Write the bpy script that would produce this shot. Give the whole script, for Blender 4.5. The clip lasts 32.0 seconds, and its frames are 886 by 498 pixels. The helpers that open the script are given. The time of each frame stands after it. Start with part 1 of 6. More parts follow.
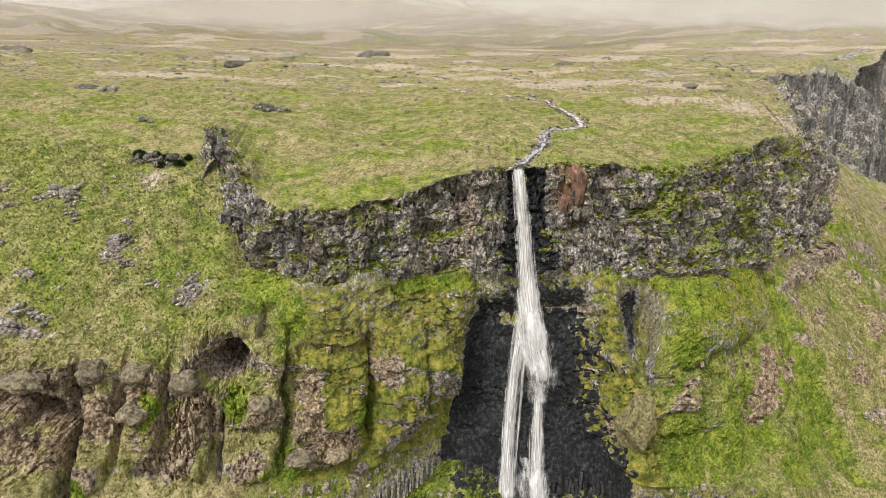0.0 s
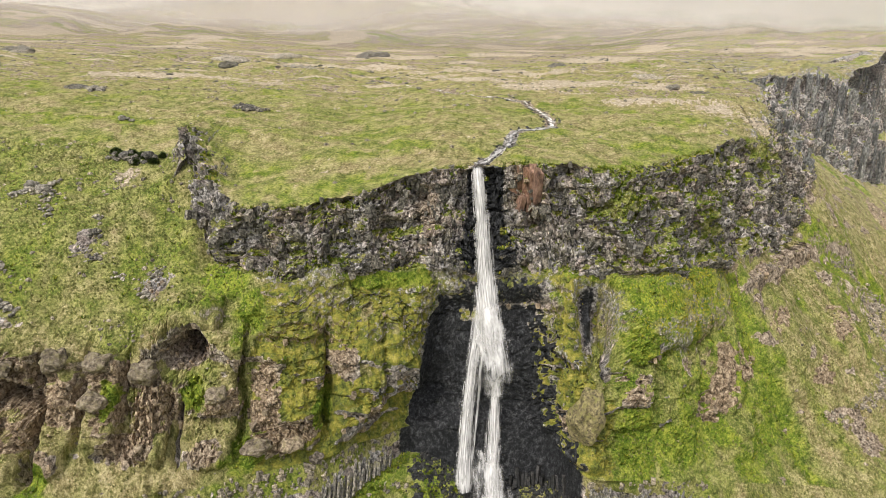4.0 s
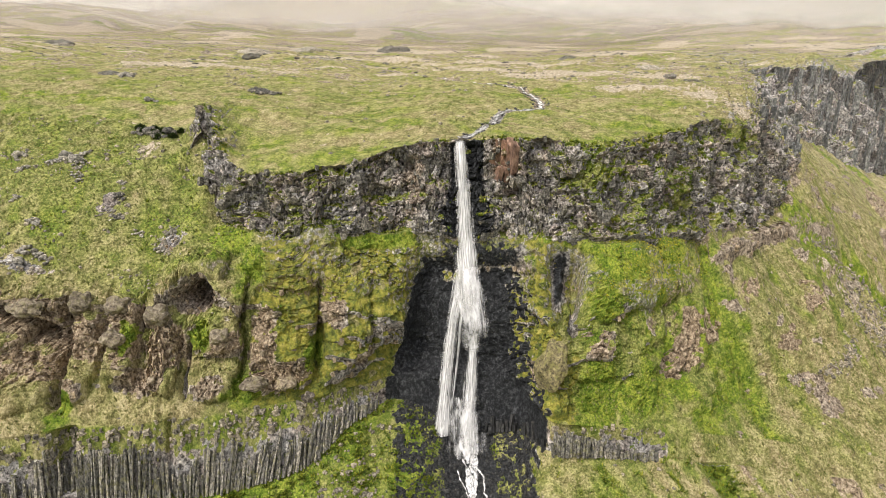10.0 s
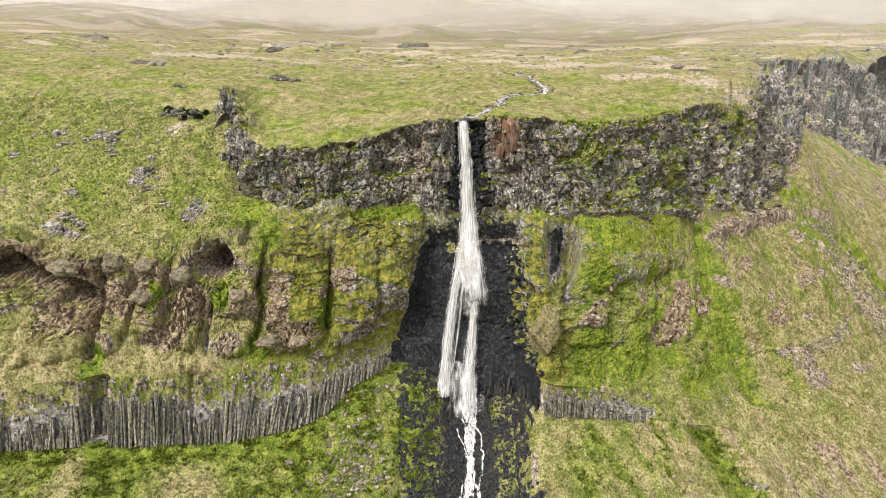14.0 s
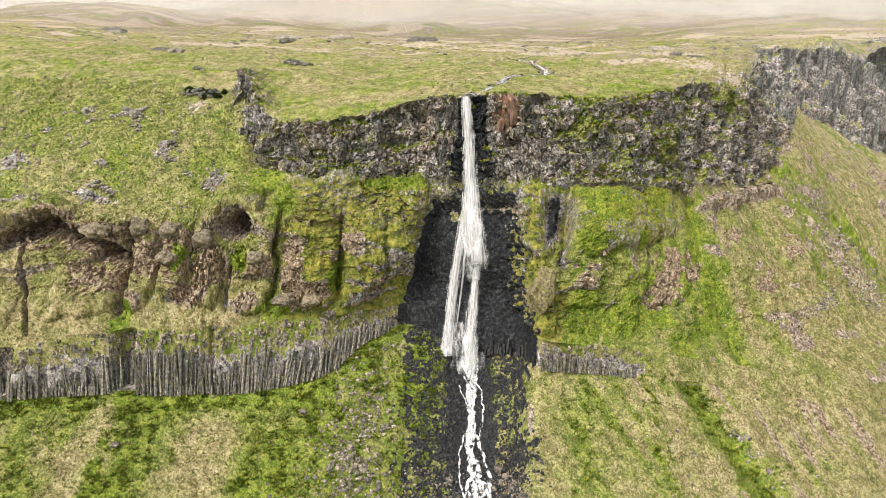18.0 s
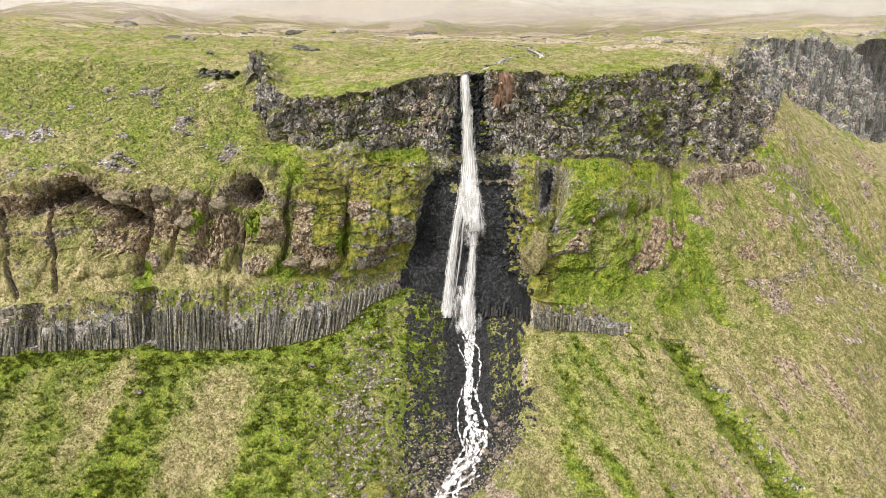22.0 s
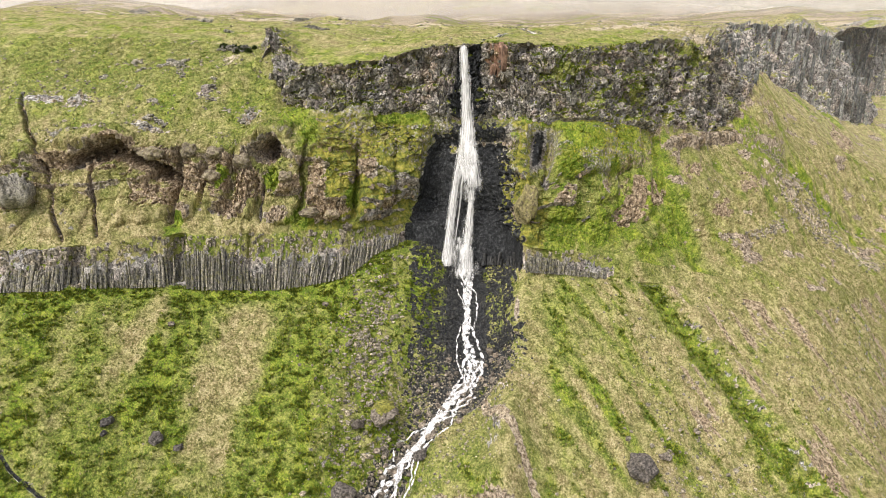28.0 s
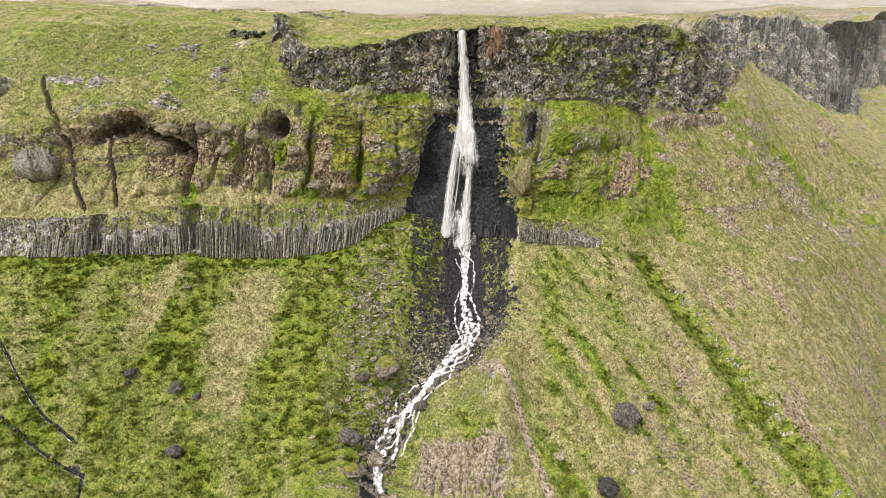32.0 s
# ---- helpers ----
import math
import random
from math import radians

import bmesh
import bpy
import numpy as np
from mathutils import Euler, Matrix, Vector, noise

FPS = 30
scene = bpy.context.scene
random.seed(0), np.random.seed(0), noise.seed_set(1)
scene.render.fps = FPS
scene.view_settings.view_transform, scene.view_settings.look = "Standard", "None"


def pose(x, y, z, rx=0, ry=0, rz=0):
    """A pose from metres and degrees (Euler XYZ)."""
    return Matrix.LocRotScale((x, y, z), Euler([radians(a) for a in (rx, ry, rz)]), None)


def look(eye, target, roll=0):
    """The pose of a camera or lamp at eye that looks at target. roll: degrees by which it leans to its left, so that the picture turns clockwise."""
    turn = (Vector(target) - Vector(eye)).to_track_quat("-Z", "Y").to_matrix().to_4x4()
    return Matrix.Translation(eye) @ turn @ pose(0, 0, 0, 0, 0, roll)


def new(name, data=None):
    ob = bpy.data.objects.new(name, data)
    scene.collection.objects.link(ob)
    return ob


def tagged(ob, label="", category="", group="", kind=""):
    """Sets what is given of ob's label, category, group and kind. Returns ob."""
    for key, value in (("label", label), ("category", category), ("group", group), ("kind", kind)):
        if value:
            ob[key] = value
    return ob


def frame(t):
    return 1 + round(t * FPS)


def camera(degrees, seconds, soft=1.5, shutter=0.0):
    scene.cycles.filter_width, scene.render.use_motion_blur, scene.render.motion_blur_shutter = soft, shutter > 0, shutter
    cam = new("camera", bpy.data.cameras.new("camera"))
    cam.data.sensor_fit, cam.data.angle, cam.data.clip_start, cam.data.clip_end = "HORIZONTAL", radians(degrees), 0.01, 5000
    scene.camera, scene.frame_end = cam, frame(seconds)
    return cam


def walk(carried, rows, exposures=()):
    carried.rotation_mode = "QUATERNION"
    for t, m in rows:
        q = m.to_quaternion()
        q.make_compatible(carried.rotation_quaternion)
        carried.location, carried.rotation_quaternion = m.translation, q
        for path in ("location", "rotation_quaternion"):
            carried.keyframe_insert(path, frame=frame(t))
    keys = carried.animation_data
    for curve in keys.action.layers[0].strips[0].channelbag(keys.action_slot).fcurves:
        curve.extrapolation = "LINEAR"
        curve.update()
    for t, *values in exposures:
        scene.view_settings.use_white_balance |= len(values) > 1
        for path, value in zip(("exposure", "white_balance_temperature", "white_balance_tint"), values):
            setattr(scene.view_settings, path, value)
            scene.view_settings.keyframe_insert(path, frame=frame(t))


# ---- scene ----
cam = camera(70.7, 32.0, soft=0.75)
METRES, EYE, TILT, LEAN, TURN = 140.0, 112.0, -18.5, 0.0, 0.0
ROWS = [
    (0.0, 0.0, 0.0, 0.0, 0.0, 0.0, -0.0),
    (0.5, 0.015, -0.0003, -0.001, 0.49, 0.06, -0.14),
    (1.0, 0.0283, -0.0004, 0.0004, 0.7, 0.03, -0.26),
    (1.5, 0.0418, -0.0015, 0.001, 0.82, 0.02, -0.32),
    (2.0, 0.0546, -0.0041, 0.0006, 0.91, 0.02, -0.36),
    (2.5, 0.067, -0.0079, -0.0, 1.0, 0.02, -0.4),
    (3.0, 0.0794, -0.0131, -0.0017, 1.02, 0.05, -0.4),
    (3.5, 0.0917, -0.0197, -0.004, 1.04, 0.06, -0.41),
    (5.5, 0.1309, -0.0543, -0.0187, 1.79, 0.03, -0.7),
    (6.0, 0.1396, -0.0638, -0.0243, 1.99, 0.03, -0.78),
    (6.5, 0.1482, -0.0736, -0.0302, 2.19, 0.02, -0.85),
    (7.0, 0.1565, -0.0836, -0.0364, 2.42, 0.02, -0.92),
    (7.5, 0.1645, -0.0935, -0.0433, 2.65, 0.03, -0.99),
    (8.0, 0.1725, -0.1035, -0.05, 2.89, 0.03, -1.05),
    (8.5, 0.1804, -0.1137, -0.0568, 3.12, 0.02, -1.11),
    (9.0, 0.1881, -0.124, -0.0639, 3.35, 0.02, -1.17),
    (9.5, 0.1958, -0.1342, -0.0713, 3.59, 0.01, -1.24),
    (10.0, 0.2035, -0.1444, -0.0787, 3.83, 0.0, -1.3),
    (10.5, 0.2111, -0.1547, -0.0864, 4.06, 0.01, -1.37),
    (11.0, 0.2187, -0.1651, -0.0938, 4.3, -0.01, -1.44),
    (11.5, 0.226, -0.1753, -0.1019, 4.53, 0.02, -1.53),
    (12.0, 0.2329, -0.1858, -0.1096, 4.77, 0.02, -1.62),
    (12.5, 0.2391, -0.1966, -0.1176, 5.02, 0.02, -1.71),
    (13.0, 0.2448, -0.2076, -0.1254, 5.29, 0.01, -1.8),
    (13.5, 0.2502, -0.2188, -0.1337, 5.59, 0.02, -1.89),
    (14.0, 0.2551, -0.2303, -0.1412, 5.88, -0.01, -1.98),
    (14.5, 0.2592, -0.2418, -0.1493, 6.12, -0.03, -2.06),
    (16.5, 0.2729, -0.2855, -0.1906, 6.54, 0.03, -2.12),
    (17.0, 0.2758, -0.2968, -0.2004, 6.64, 0.02, -2.14),
    (17.5, 0.2784, -0.308, -0.21, 6.71, 0.01, -2.17),
    (18.0, 0.2811, -0.3192, -0.2201, 6.74, 0.03, -2.18),
    (18.5, 0.2839, -0.3308, -0.2305, 6.76, 0.05, -2.19),
    (19.0, 0.2864, -0.3426, -0.2409, 6.78, 0.07, -2.18),
    (19.5, 0.2889, -0.3548, -0.2514, 6.8, 0.08, -2.19),
    (20.0, 0.2914, -0.3671, -0.262, 6.82, 0.1, -2.19),
    (20.5, 0.2937, -0.3796, -0.2731, 6.84, 0.13, -2.19),
    (21.0, 0.2961, -0.3921, -0.2845, 6.87, 0.16, -2.2),
    (21.5, 0.2984, -0.4048, -0.2953, 6.89, 0.17, -2.19),
    (22.0, 0.3008, -0.4178, -0.3066, 6.9, 0.19, -2.21),
    (22.5, 0.3029, -0.4308, -0.3177, 6.93, 0.21, -2.2),
    (23.0, 0.3052, -0.4437, -0.3289, 6.95, 0.23, -2.2),
    (23.5, 0.3076, -0.4568, -0.34, 6.97, 0.25, -2.19),
    (24.0, 0.3099, -0.47, -0.3509, 6.99, 0.25, -2.2),
    (24.5, 0.3124, -0.4834, -0.3622, 7.02, 0.26, -2.19),
    (25.0, 0.3148, -0.4967, -0.3735, 7.03, 0.28, -2.2),
    (25.5, 0.3168, -0.5099, -0.3845, 7.04, 0.29, -2.19),
    (27.5, 0.3232, -0.5644, -0.4278, 6.95, 0.29, -2.28),
    (28.0, 0.325, -0.5776, -0.4394, 6.94, 0.31, -2.28),
    (28.5, 0.3271, -0.5907, -0.4505, 6.93, 0.32, -2.3),
    (29.0, 0.3293, -0.6041, -0.4621, 6.93, 0.35, -2.3),
    (29.5, 0.3315, -0.6173, -0.4735, 6.92, 0.37, -2.3),
    (30.0, 0.3338, -0.6305, -0.4851, 6.92, 0.4, -2.3),
    (30.5, 0.3363, -0.6436, -0.4963, 6.92, 0.42, -2.29),
    (31.0, 0.3389, -0.6567, -0.5076, 6.92, 0.44, -2.29),
    (31.5, 0.3415, -0.6698, -0.519, 6.94, 0.46, -2.29),
    (32.0, 0.3434, -0.681, -0.5278, 6.93, 0.46, -2.29),
]
walk(cam, [(t, pose(0, 0, EYE, TILT, LEAN, TURN) @ pose(METRES * x, METRES * y, METRES * z, 90 + pitch, roll, yaw)) for t, x, y, z, yaw, pitch, roll in ROWS],
     exposures=((0.0, 0.38), (6.0, 0.46), (9.0, 0.48), (11.5, 0.58), (14.0, 0.63), (17.0, 0.70), (20.0, 0.66), (29.0, 0.66), (32.0, 0.57)))

# ---- light: bright overcast, soft high sun from the left ----
SUN_EL, SUN_AZ = 55.0, 216.0
world = bpy.data.worlds.new("world")
scene.world = world
world.use_nodes = True
wn, wl = world.node_tree.nodes, world.node_tree.links
sky = wn.new("ShaderNodeTexSky")
sky.sky_type, sky.sun_disc = "NISHITA", False
sky.sun_elevation, sky.sun_rotation = radians(SUN_EL), radians(SUN_AZ)
sky.dust_density, sky.air_density = 3.0, 1.0
veil = wn.new("ShaderNodeHueSaturation")
veil.inputs["Saturation"].default_value = 0.25
wl.new(sky.outputs[0], veil.inputs["Color"])
wl.new(veil.outputs[0], wn["Background"].inputs["Color"])
wn["Background"].inputs["Strength"].default_value = 0.15
sun_data = bpy.data.lights.new("sun", "SUN")
sun_data.energy, sun_data.angle, sun_data.color = 1.5, radians(14), (1.0, 0.955, 0.85)
sun = new("sun", sun_data)
a, e = radians(SUN_AZ), radians(SUN_EL)
sun.matrix_world = look((200 * math.sin(a) * math.cos(e), 200 * math.cos(a) * math.cos(e), 200 * math.sin(e)), (0, 0, 0))


# ---- noise on arrays ----
def smooth(a, b, x):
    t = np.clip((x - a) / (b - a), 0, 1)
    return t * t * (3 - 2 * t)


def lattice(ix, iy, iz, seed):
    h = (ix * 374761393 + iy * 668265263 + iz * 1274126177 + seed * 974634741) & 0xFFFFFFFF
    h = ((h ^ (h >> 13)) * 1103515245) & 0xFFFFFFFF
    h = ((h ^ (h >> 16)) * 2246822519) & 0xFFFFFFFF
    return (h ^ (h >> 15)) & 0xFFFFFFFF


def grain(x, y, z, seed=0):
    """Gradient noise, about -1 to 1."""
    x, y, z = np.broadcast_arrays(x, y, z)
    fx, fy, fz = np.floor(x), np.floor(y), np.floor(z)
    ix, iy, iz = fx.astype(np.int64), fy.astype(np.int64), fz.astype(np.int64)
    x, y, z = x - fx, y - fy, z - fz
    u, v, w = (t * t * t * (t * (t * 6 - 15) + 10) for t in (x, y, z))
    out = 0
    for i in (0, 1):
        for j in (0, 1):
            for k in (0, 1):
                h = lattice(ix + i, iy + j, iz + k, seed)
                g = ((h & 1023) / 511.5 - 1) * (x - i) + (((h >> 10) & 1023) / 511.5 - 1) * (y - j) + (((h >> 20) & 1023) / 511.5 - 1) * (z - k)
                out = out + g * (u if i else 1 - u) * (v if j else 1 - v) * (w if k else 1 - w)
    return out * 1.5


def fbm(x, y, z, octaves=4, seed=0, gain=0.5):
    out, amp = 0, 1.0
    for o in range(octaves):
        out = out + amp * grain(x, y, z, seed + o)
        x, y, z, amp = x * 2.03, y * 2.03, z * 2.03, amp * gain
    return out


def cells(x, y, seed=0):
    """Distances to the nearest and second nearest of jittered points, and the nearest one's own random number."""
    ix, iy = np.floor(x).astype(np.int64), np.floor(y).astype(np.int64)
    d1, d2, own = np.full(x.shape, 9.0), np.full(x.shape, 9.0), np.zeros(x.shape)
    for i in (-1, 0, 1):
        for j in (-1, 0, 1):
            h = lattice(ix + i, iy + j, ix * 0, seed)
            px, py = ix + i + (h & 1023) / 1023.0, iy + j + ((h >> 10) & 1023) / 1023.0
            d = np.hypot(px - x, py - y)
            near = d < d1
            d2 = np.where(near, d1, np.minimum(d2, d))
            own = np.where(near, ((h >> 20) & 1023) / 1023.0, own)
            d1 = np.where(near, d, d1)
    return d1, d2, own


# ---- the lie of the land: stations from west to east, each with its breaks of slope ----
# foot of the lower rock band, its top, brow of the buttresses, foot of the upper cliff, rim
STATIONS = [
    ((-420, 60, 0), (-420, 64, 14), (-420, 110, 45), (-420, 150, 65), (-420, 210, 96)),
    ((-250, 70, 0), (-250, 76, 14), (-250, 108, 42), (-252, 150, 63), (-252, 200, 88)),
    ((-160, 76, 0), (-160, 82, 13), (-162, 110, 40), (-162, 146, 61), (-160, 195, 83)),
    ((-118, 84, 0), (-118, 90, 13), (-121, 114, 43), (-126, 146, 61), (-125, 195, 82)),
    ((-98, 93, -1), (-98, 98, 13.5), (-99, 119, 45), (-102, 152, 65), (-103, 195, 81)),
    ((-77, 101, -3), (-78, 106, 14.4), (-80, 126, 43), (-82, 156, 65), (-86, 189, 78)),
    ((-64, 105, -5), (-64, 110, 14), (-66, 125, 41.5), (-71, 168, 69.5), (-75, 189, 79)),
    ((-60, 106, -5), (-60, 111, 14), (-62, 125, 41), (-68, 183, 77), (-69, 191, 87)),
    ((-54, 108, -5.5), (-54, 113, 14), (-56, 127.5, 45.5), (-57.5, 164, 65.5), (-54, 170, 79)),
    ((-45, 110, -6), (-45, 116, 13.5), (-46, 130, 45), (-49.5, 152, 56), (-43, 153, 72)),
    ((-27, 117, -5), (-25, 125, 13.5), (-27, 136, 36), (-29, 142, 55.5), (-27, 150, 72.5)),
    ((-19, 121, -3.4), (-18, 128, 13), (-18, 138.5, 35), (-19, 145, 55.3), (-18, 153, 73.5)),
    ((-8, 134, 3), (-8, 139, 11), (-6, 145, 34), (-8, 150, 55), (-8, 157, 75.5)),
    ((4, 143, 4), (5, 145, 11), (7, 151, 22), (9, 156, 53), (8, 163, 79)),
    ((23, 141, -4), (23, 146, 9), (24, 149, 26), (22, 158, 52), (19.5, 167, 80)),
    ((38, 141, -3), (38, 146, 9), (39, 149.5, 27), (37, 160, 51), (33, 166, 81)),
    ((49, 127, -1), (49, 127.6, 7.8), (49, 140, 29), (50, 160, 50), (46, 167, 80)),
    ((64, 128, -1.5), (64, 129, 6.5), (64, 147, 34), (66, 160, 50), (59, 169, 79)),
    ((80, 129, -3), (80, 132, 4), (86, 153, 18), (88, 174, 48), (84, 185, 80)),
    ((108, 134, -8), (108, 140, -3), (110, 166, 22), (110, 191, 44.5), (110, 205, 82)),
    ((150, 140, -16), (150, 146, -11), (143, 182, 15), (134, 218, 40), (124, 222, 80)),
    ((205, 190, -28), (205, 196, -24), (182, 238, 20), (165, 262, 60), (146, 267, 83)),
    ((250, 240, -34), (250, 246, -30), (215, 285, 22), (187, 326, 64), (169, 345, 92)),
    ((320, 270, -40), (320, 276, -36), (300, 335, -5), (276, 392, 26), (234, 400, 93)),
    ((345, 285, -40), (345, 291, -36), (322, 348, -8), (297, 404, 24), (262, 412, 82)),
    ((372, 330, -40), (372, 336, -36), (345, 440, 4), (322, 520, 34), (296, 540, 94)),
    ((470, 400, -40), (470, 406, -36), (440, 500, 10), (420, 560, 36), (396, 580, 97)),
    ((800, 520, -40), (800, 528, -36), (780, 590, 20), (760, 630, 48), (745, 650, 92)),
]


def plain_height(x, y):
    """The plateau behind the rim, rising gently inland and to the west, with hills far off."""
    d = np.maximum(y - 166, 0)
    z = 80 + 10 * (1 - np.exp(-d / 90)) + 0.012 * d + 0.05 * np.maximum(-x - 40, 0) * np.exp(-d / 1500)
    z = z + smooth(240, 420, y) * (2.2 * fbm(x / 60, y / 60, 0, 3, 11) + 0.5)
    far = smooth(500, 1300, y)
    z = z + far * 26 * (0.4 + fbm(x / 260, y / 200, 0, 5, 21))
    for hx, hy, hr, hh in ((-640, 1080, 34, 17), (-760, 1130, 150, 13), (-470, 1060, 26, 14), (-430, 1130, 120, 10), (-150, 1020, 70, 19), (-60, 1060, 90, 12), (-900, 1300, 240, 18), (60, 1600, 260, 28), (-1100, 1750, 320, 60), (620, 1150, 330, 26)):
        z = z + hh * np.exp(-(((x - hx) ** 2 + ((y - hy) * 0.8) ** 2) / hr ** 2) ** 1.4)
    z = z + smooth(330, 420, y) * smooth(900, 700, y) * 5.0 * np.maximum(fbm(x / 70, y / 45, 0, 4, 23), 0) ** 1.2 * 1.6
    mount = smooth(1500, 3600, y + 0.35 * x)
    return z + mount * (330 + 260 * fbm(x / 900, y / 900, 0, 5, 31))


def pchip(t, p, q):
    """Monotone cubic through p (n, 3) at t, read at q."""
    h = np.diff(t)
    d = np.diff(p, axis=0) / h[:, None]
    m = np.zeros_like(p)
    m[0], m[-1] = d[0], d[-1]
    ok = d[:-1] * d[1:] > 0
    w1, w2 = (2 * h[1:] + h[:-1])[:, None], (h[1:] + 2 * h[:-1])[:, None]
    safe = np.where(ok, d[:-1], 1), np.where(ok, d[1:], 1)
    m[1:-1] = np.where(ok, (w1 + w2) / (w1 / safe[0] + w2 / safe[1]), 0)
    i = np.clip(np.searchsorted(t, q, side="right") - 1, 0, len(t) - 2)
    s = ((q - t[i]) / h[i])[:, None]
    hh = h[i][:, None]
    return p[i] * (1 + 2 * s) * (1 - s) ** 2 + p[i + 1] * s * s * (3 - 2 * s) + hh * m[i] * s * (1 - s) ** 2 + hh * m[i + 1] * s * s * (s - 1)


def build_lines():
    st = np.array(STATIONS, float)
    gap = np.maximum(np.linalg.norm(np.diff(st[:, 1], axis=0), axis=1), np.linalg.norm(np.diff(st[:, 4], axis=0), axis=1))
    t = np.concatenate([[0], np.cumsum(gap)])
    q = []
    for i in range(len(t) - 1):
        step = 0.5 if -160 <= st[i, 1, 0] and st[i + 1, 4, 0] <= 170 else 1.1 if -250 <= st[i, 1, 0] and st[i + 1, 4, 0] < 420 else 5.0
        q.append(np.linspace(t[i], t[i + 1], max(2, int(gap[i] / step)), endpoint=False))
    q = np.concatenate(q + [[t[-1]]])
    foot, top, brow, base, rim = (pchip(t, st[:, k], q) for k in range(5))
    n = len(q)
    wob = np.stack([grain(q / 9, 0, 0.5, 3), grain(q / 9, 7, 0.5, 3), np.zeros(n)], 1)
    rim = rim + wob * 0.9 + np.stack([np.zeros(n), 0.7 * grain(q / 2.6, 2, 0.5, 4), 0.7 * grain(q / 3.1, 4, 0.5, 4) + 0.6 * grain(q / 9, 4, 0.5, 6)], 1)
    base = base + np.stack([np.zeros(n), grain(q / 7, 3, 0.5, 5), 2.6 * fbm(q / 12, 5, 0.5, 4, 5)], 1) * smooth(-50, -36, base[:, 0])[:, None]
    top = top + np.stack([np.zeros(n), np.zeros(n), 0.9 * grain(q / 6, 9, 0.5, 5)], 1)
    shelf = top * 0.5 + brow * 0.5
    shelf[:, 2] = top[:, 2] + 0.3 * (brow[:, 2] - top[:, 2])
    belly = base * 0.45 + rim * 0.55
    prow = np.exp(-((q - np.interp(134, st[:, 4, 0], t)) / 16) ** 2)[:, None]
    belly = belly + prow * np.array([3.5, -3.0, 0])
    talus = foot.copy()
    drop = np.interp(foot[:, 0], (-420, -120, -60, -10, 25, 80, 160, 300, 800), (40, 44, 44, 48, 52, 56, 60, 60, 60))
    run = np.interp(foot[:, 0], (-420, -120, -60, -10, 25, 80, 160, 300, 800), (95, 90, 88, 92, 88, 88, 90, 100, 120))
    talus[:, 1] -= run
    talus[:, 2] = foot[:, 2] - drop
    talus[:, 0] = foot[:, 0] * 0.97 + np.interp(foot[:, 0], (-420, 25, 160, 800), (0, -6, 10, 0))
    vale = np.stack([foot[:, 0] * 1.6, np.full(n, -330.0) + 0.1 * foot[:, 1], np.full(n, -84.0)], 1)
    out = np.stack([foot[:, 0] * 9, np.full(n, -4500.0), np.full(n, -88.0)], 1)
    p1 = rim + np.stack([rim[:, 0] * 0.12, np.full(n, 48.0), np.zeros(n)], 1)
    p2 = np.stack([rim[:, 0] * 1.5, 440 + 0.35 * rim[:, 1], np.zeros(n)], 1)
    p3 = np.stack([rim[:, 0] * 3.2, 1150 + 0.2 * rim[:, 1], np.zeros(n)], 1)
    p4 = np.stack([rim[:, 0] * 6.0, 2500 + 0 * rim[:, 1], np.zeros(n)], 1)
    p5 = np.stack([rim[:, 0] * 11, 4700 + 0 * rim[:, 1], np.zeros(n)], 1)
    return q, (out, vale, talus, foot, top, shelf, brow, base, belly, rim, p1, p2, p3, p4, p5)


ROWS_BETWEEN = (8, 40, 180, 22, 26, 56, 60, 40, 40, 46, 110, 60, 40, 24)
Q, LINES = build_lines()
BANDS, blocks, kinds = [0], [], []
for k, count in enumerate(ROWS_BETWEEN):
    s = (np.arange(count) / count)[:, None, None]
    if k == 0 or k >= 11:
        s = s ** 1.0
    blocks.append(LINES[k][None] * (1 - s) + LINES[k + 1][None] * s)
    kinds.append(np.full(count, k) + np.arange(count) / count)
    BANDS.append(BANDS[-1] + count)
blocks.append(LINES[-1][None])
kinds.append(np.array([len(ROWS_BETWEEN) * 1.0]))
G = np.concatenate(blocks)
V = np.concatenate(kinds)[:, None] * np.ones(len(Q))[None]
U = Q[None] * np.ones(G.shape[0])[:, None]
# the plateau follows its own height, eased in from the rim
back = V >= 9
dist = np.linalg.norm(G[..., :2] - LINES[9][None, :, :2], axis=2)
lip_error = LINES[9][:, 2] - plain_height(LINES[9][:, 0], LINES[9][:, 1])
G[..., 2] = np.where(back, plain_height(G[..., 0], G[..., 1]) + lip_error[None] * np.exp(-dist / 28), G[..., 2])
# round the profile a little, leaving the rim and the rock band crisp
soft = np.clip(np.minimum(np.abs(V - 9) * 6, np.minimum(np.abs(V - 4) * 5, np.abs(V - 3) * 5)), 0, 1)[..., None]
soft = np.where(G[..., :1] > 86, np.clip(np.abs(V - 9) * 6, 0, 1)[..., None], soft)
for _ in range(16):
    mean = G.copy()
    mean[1:-1] = (G[:-2] + 2 * G[1:-1] + G[2:]) / 4
    G = G + (mean - G) * soft


def normals(g):
    du, dv = np.gradient(g, axis=1), np.gradient(g, axis=0)
    n = np.cross(du, dv)
    return n / np.maximum(np.linalg.norm(n, axis=2, keepdims=True), 1e-9)


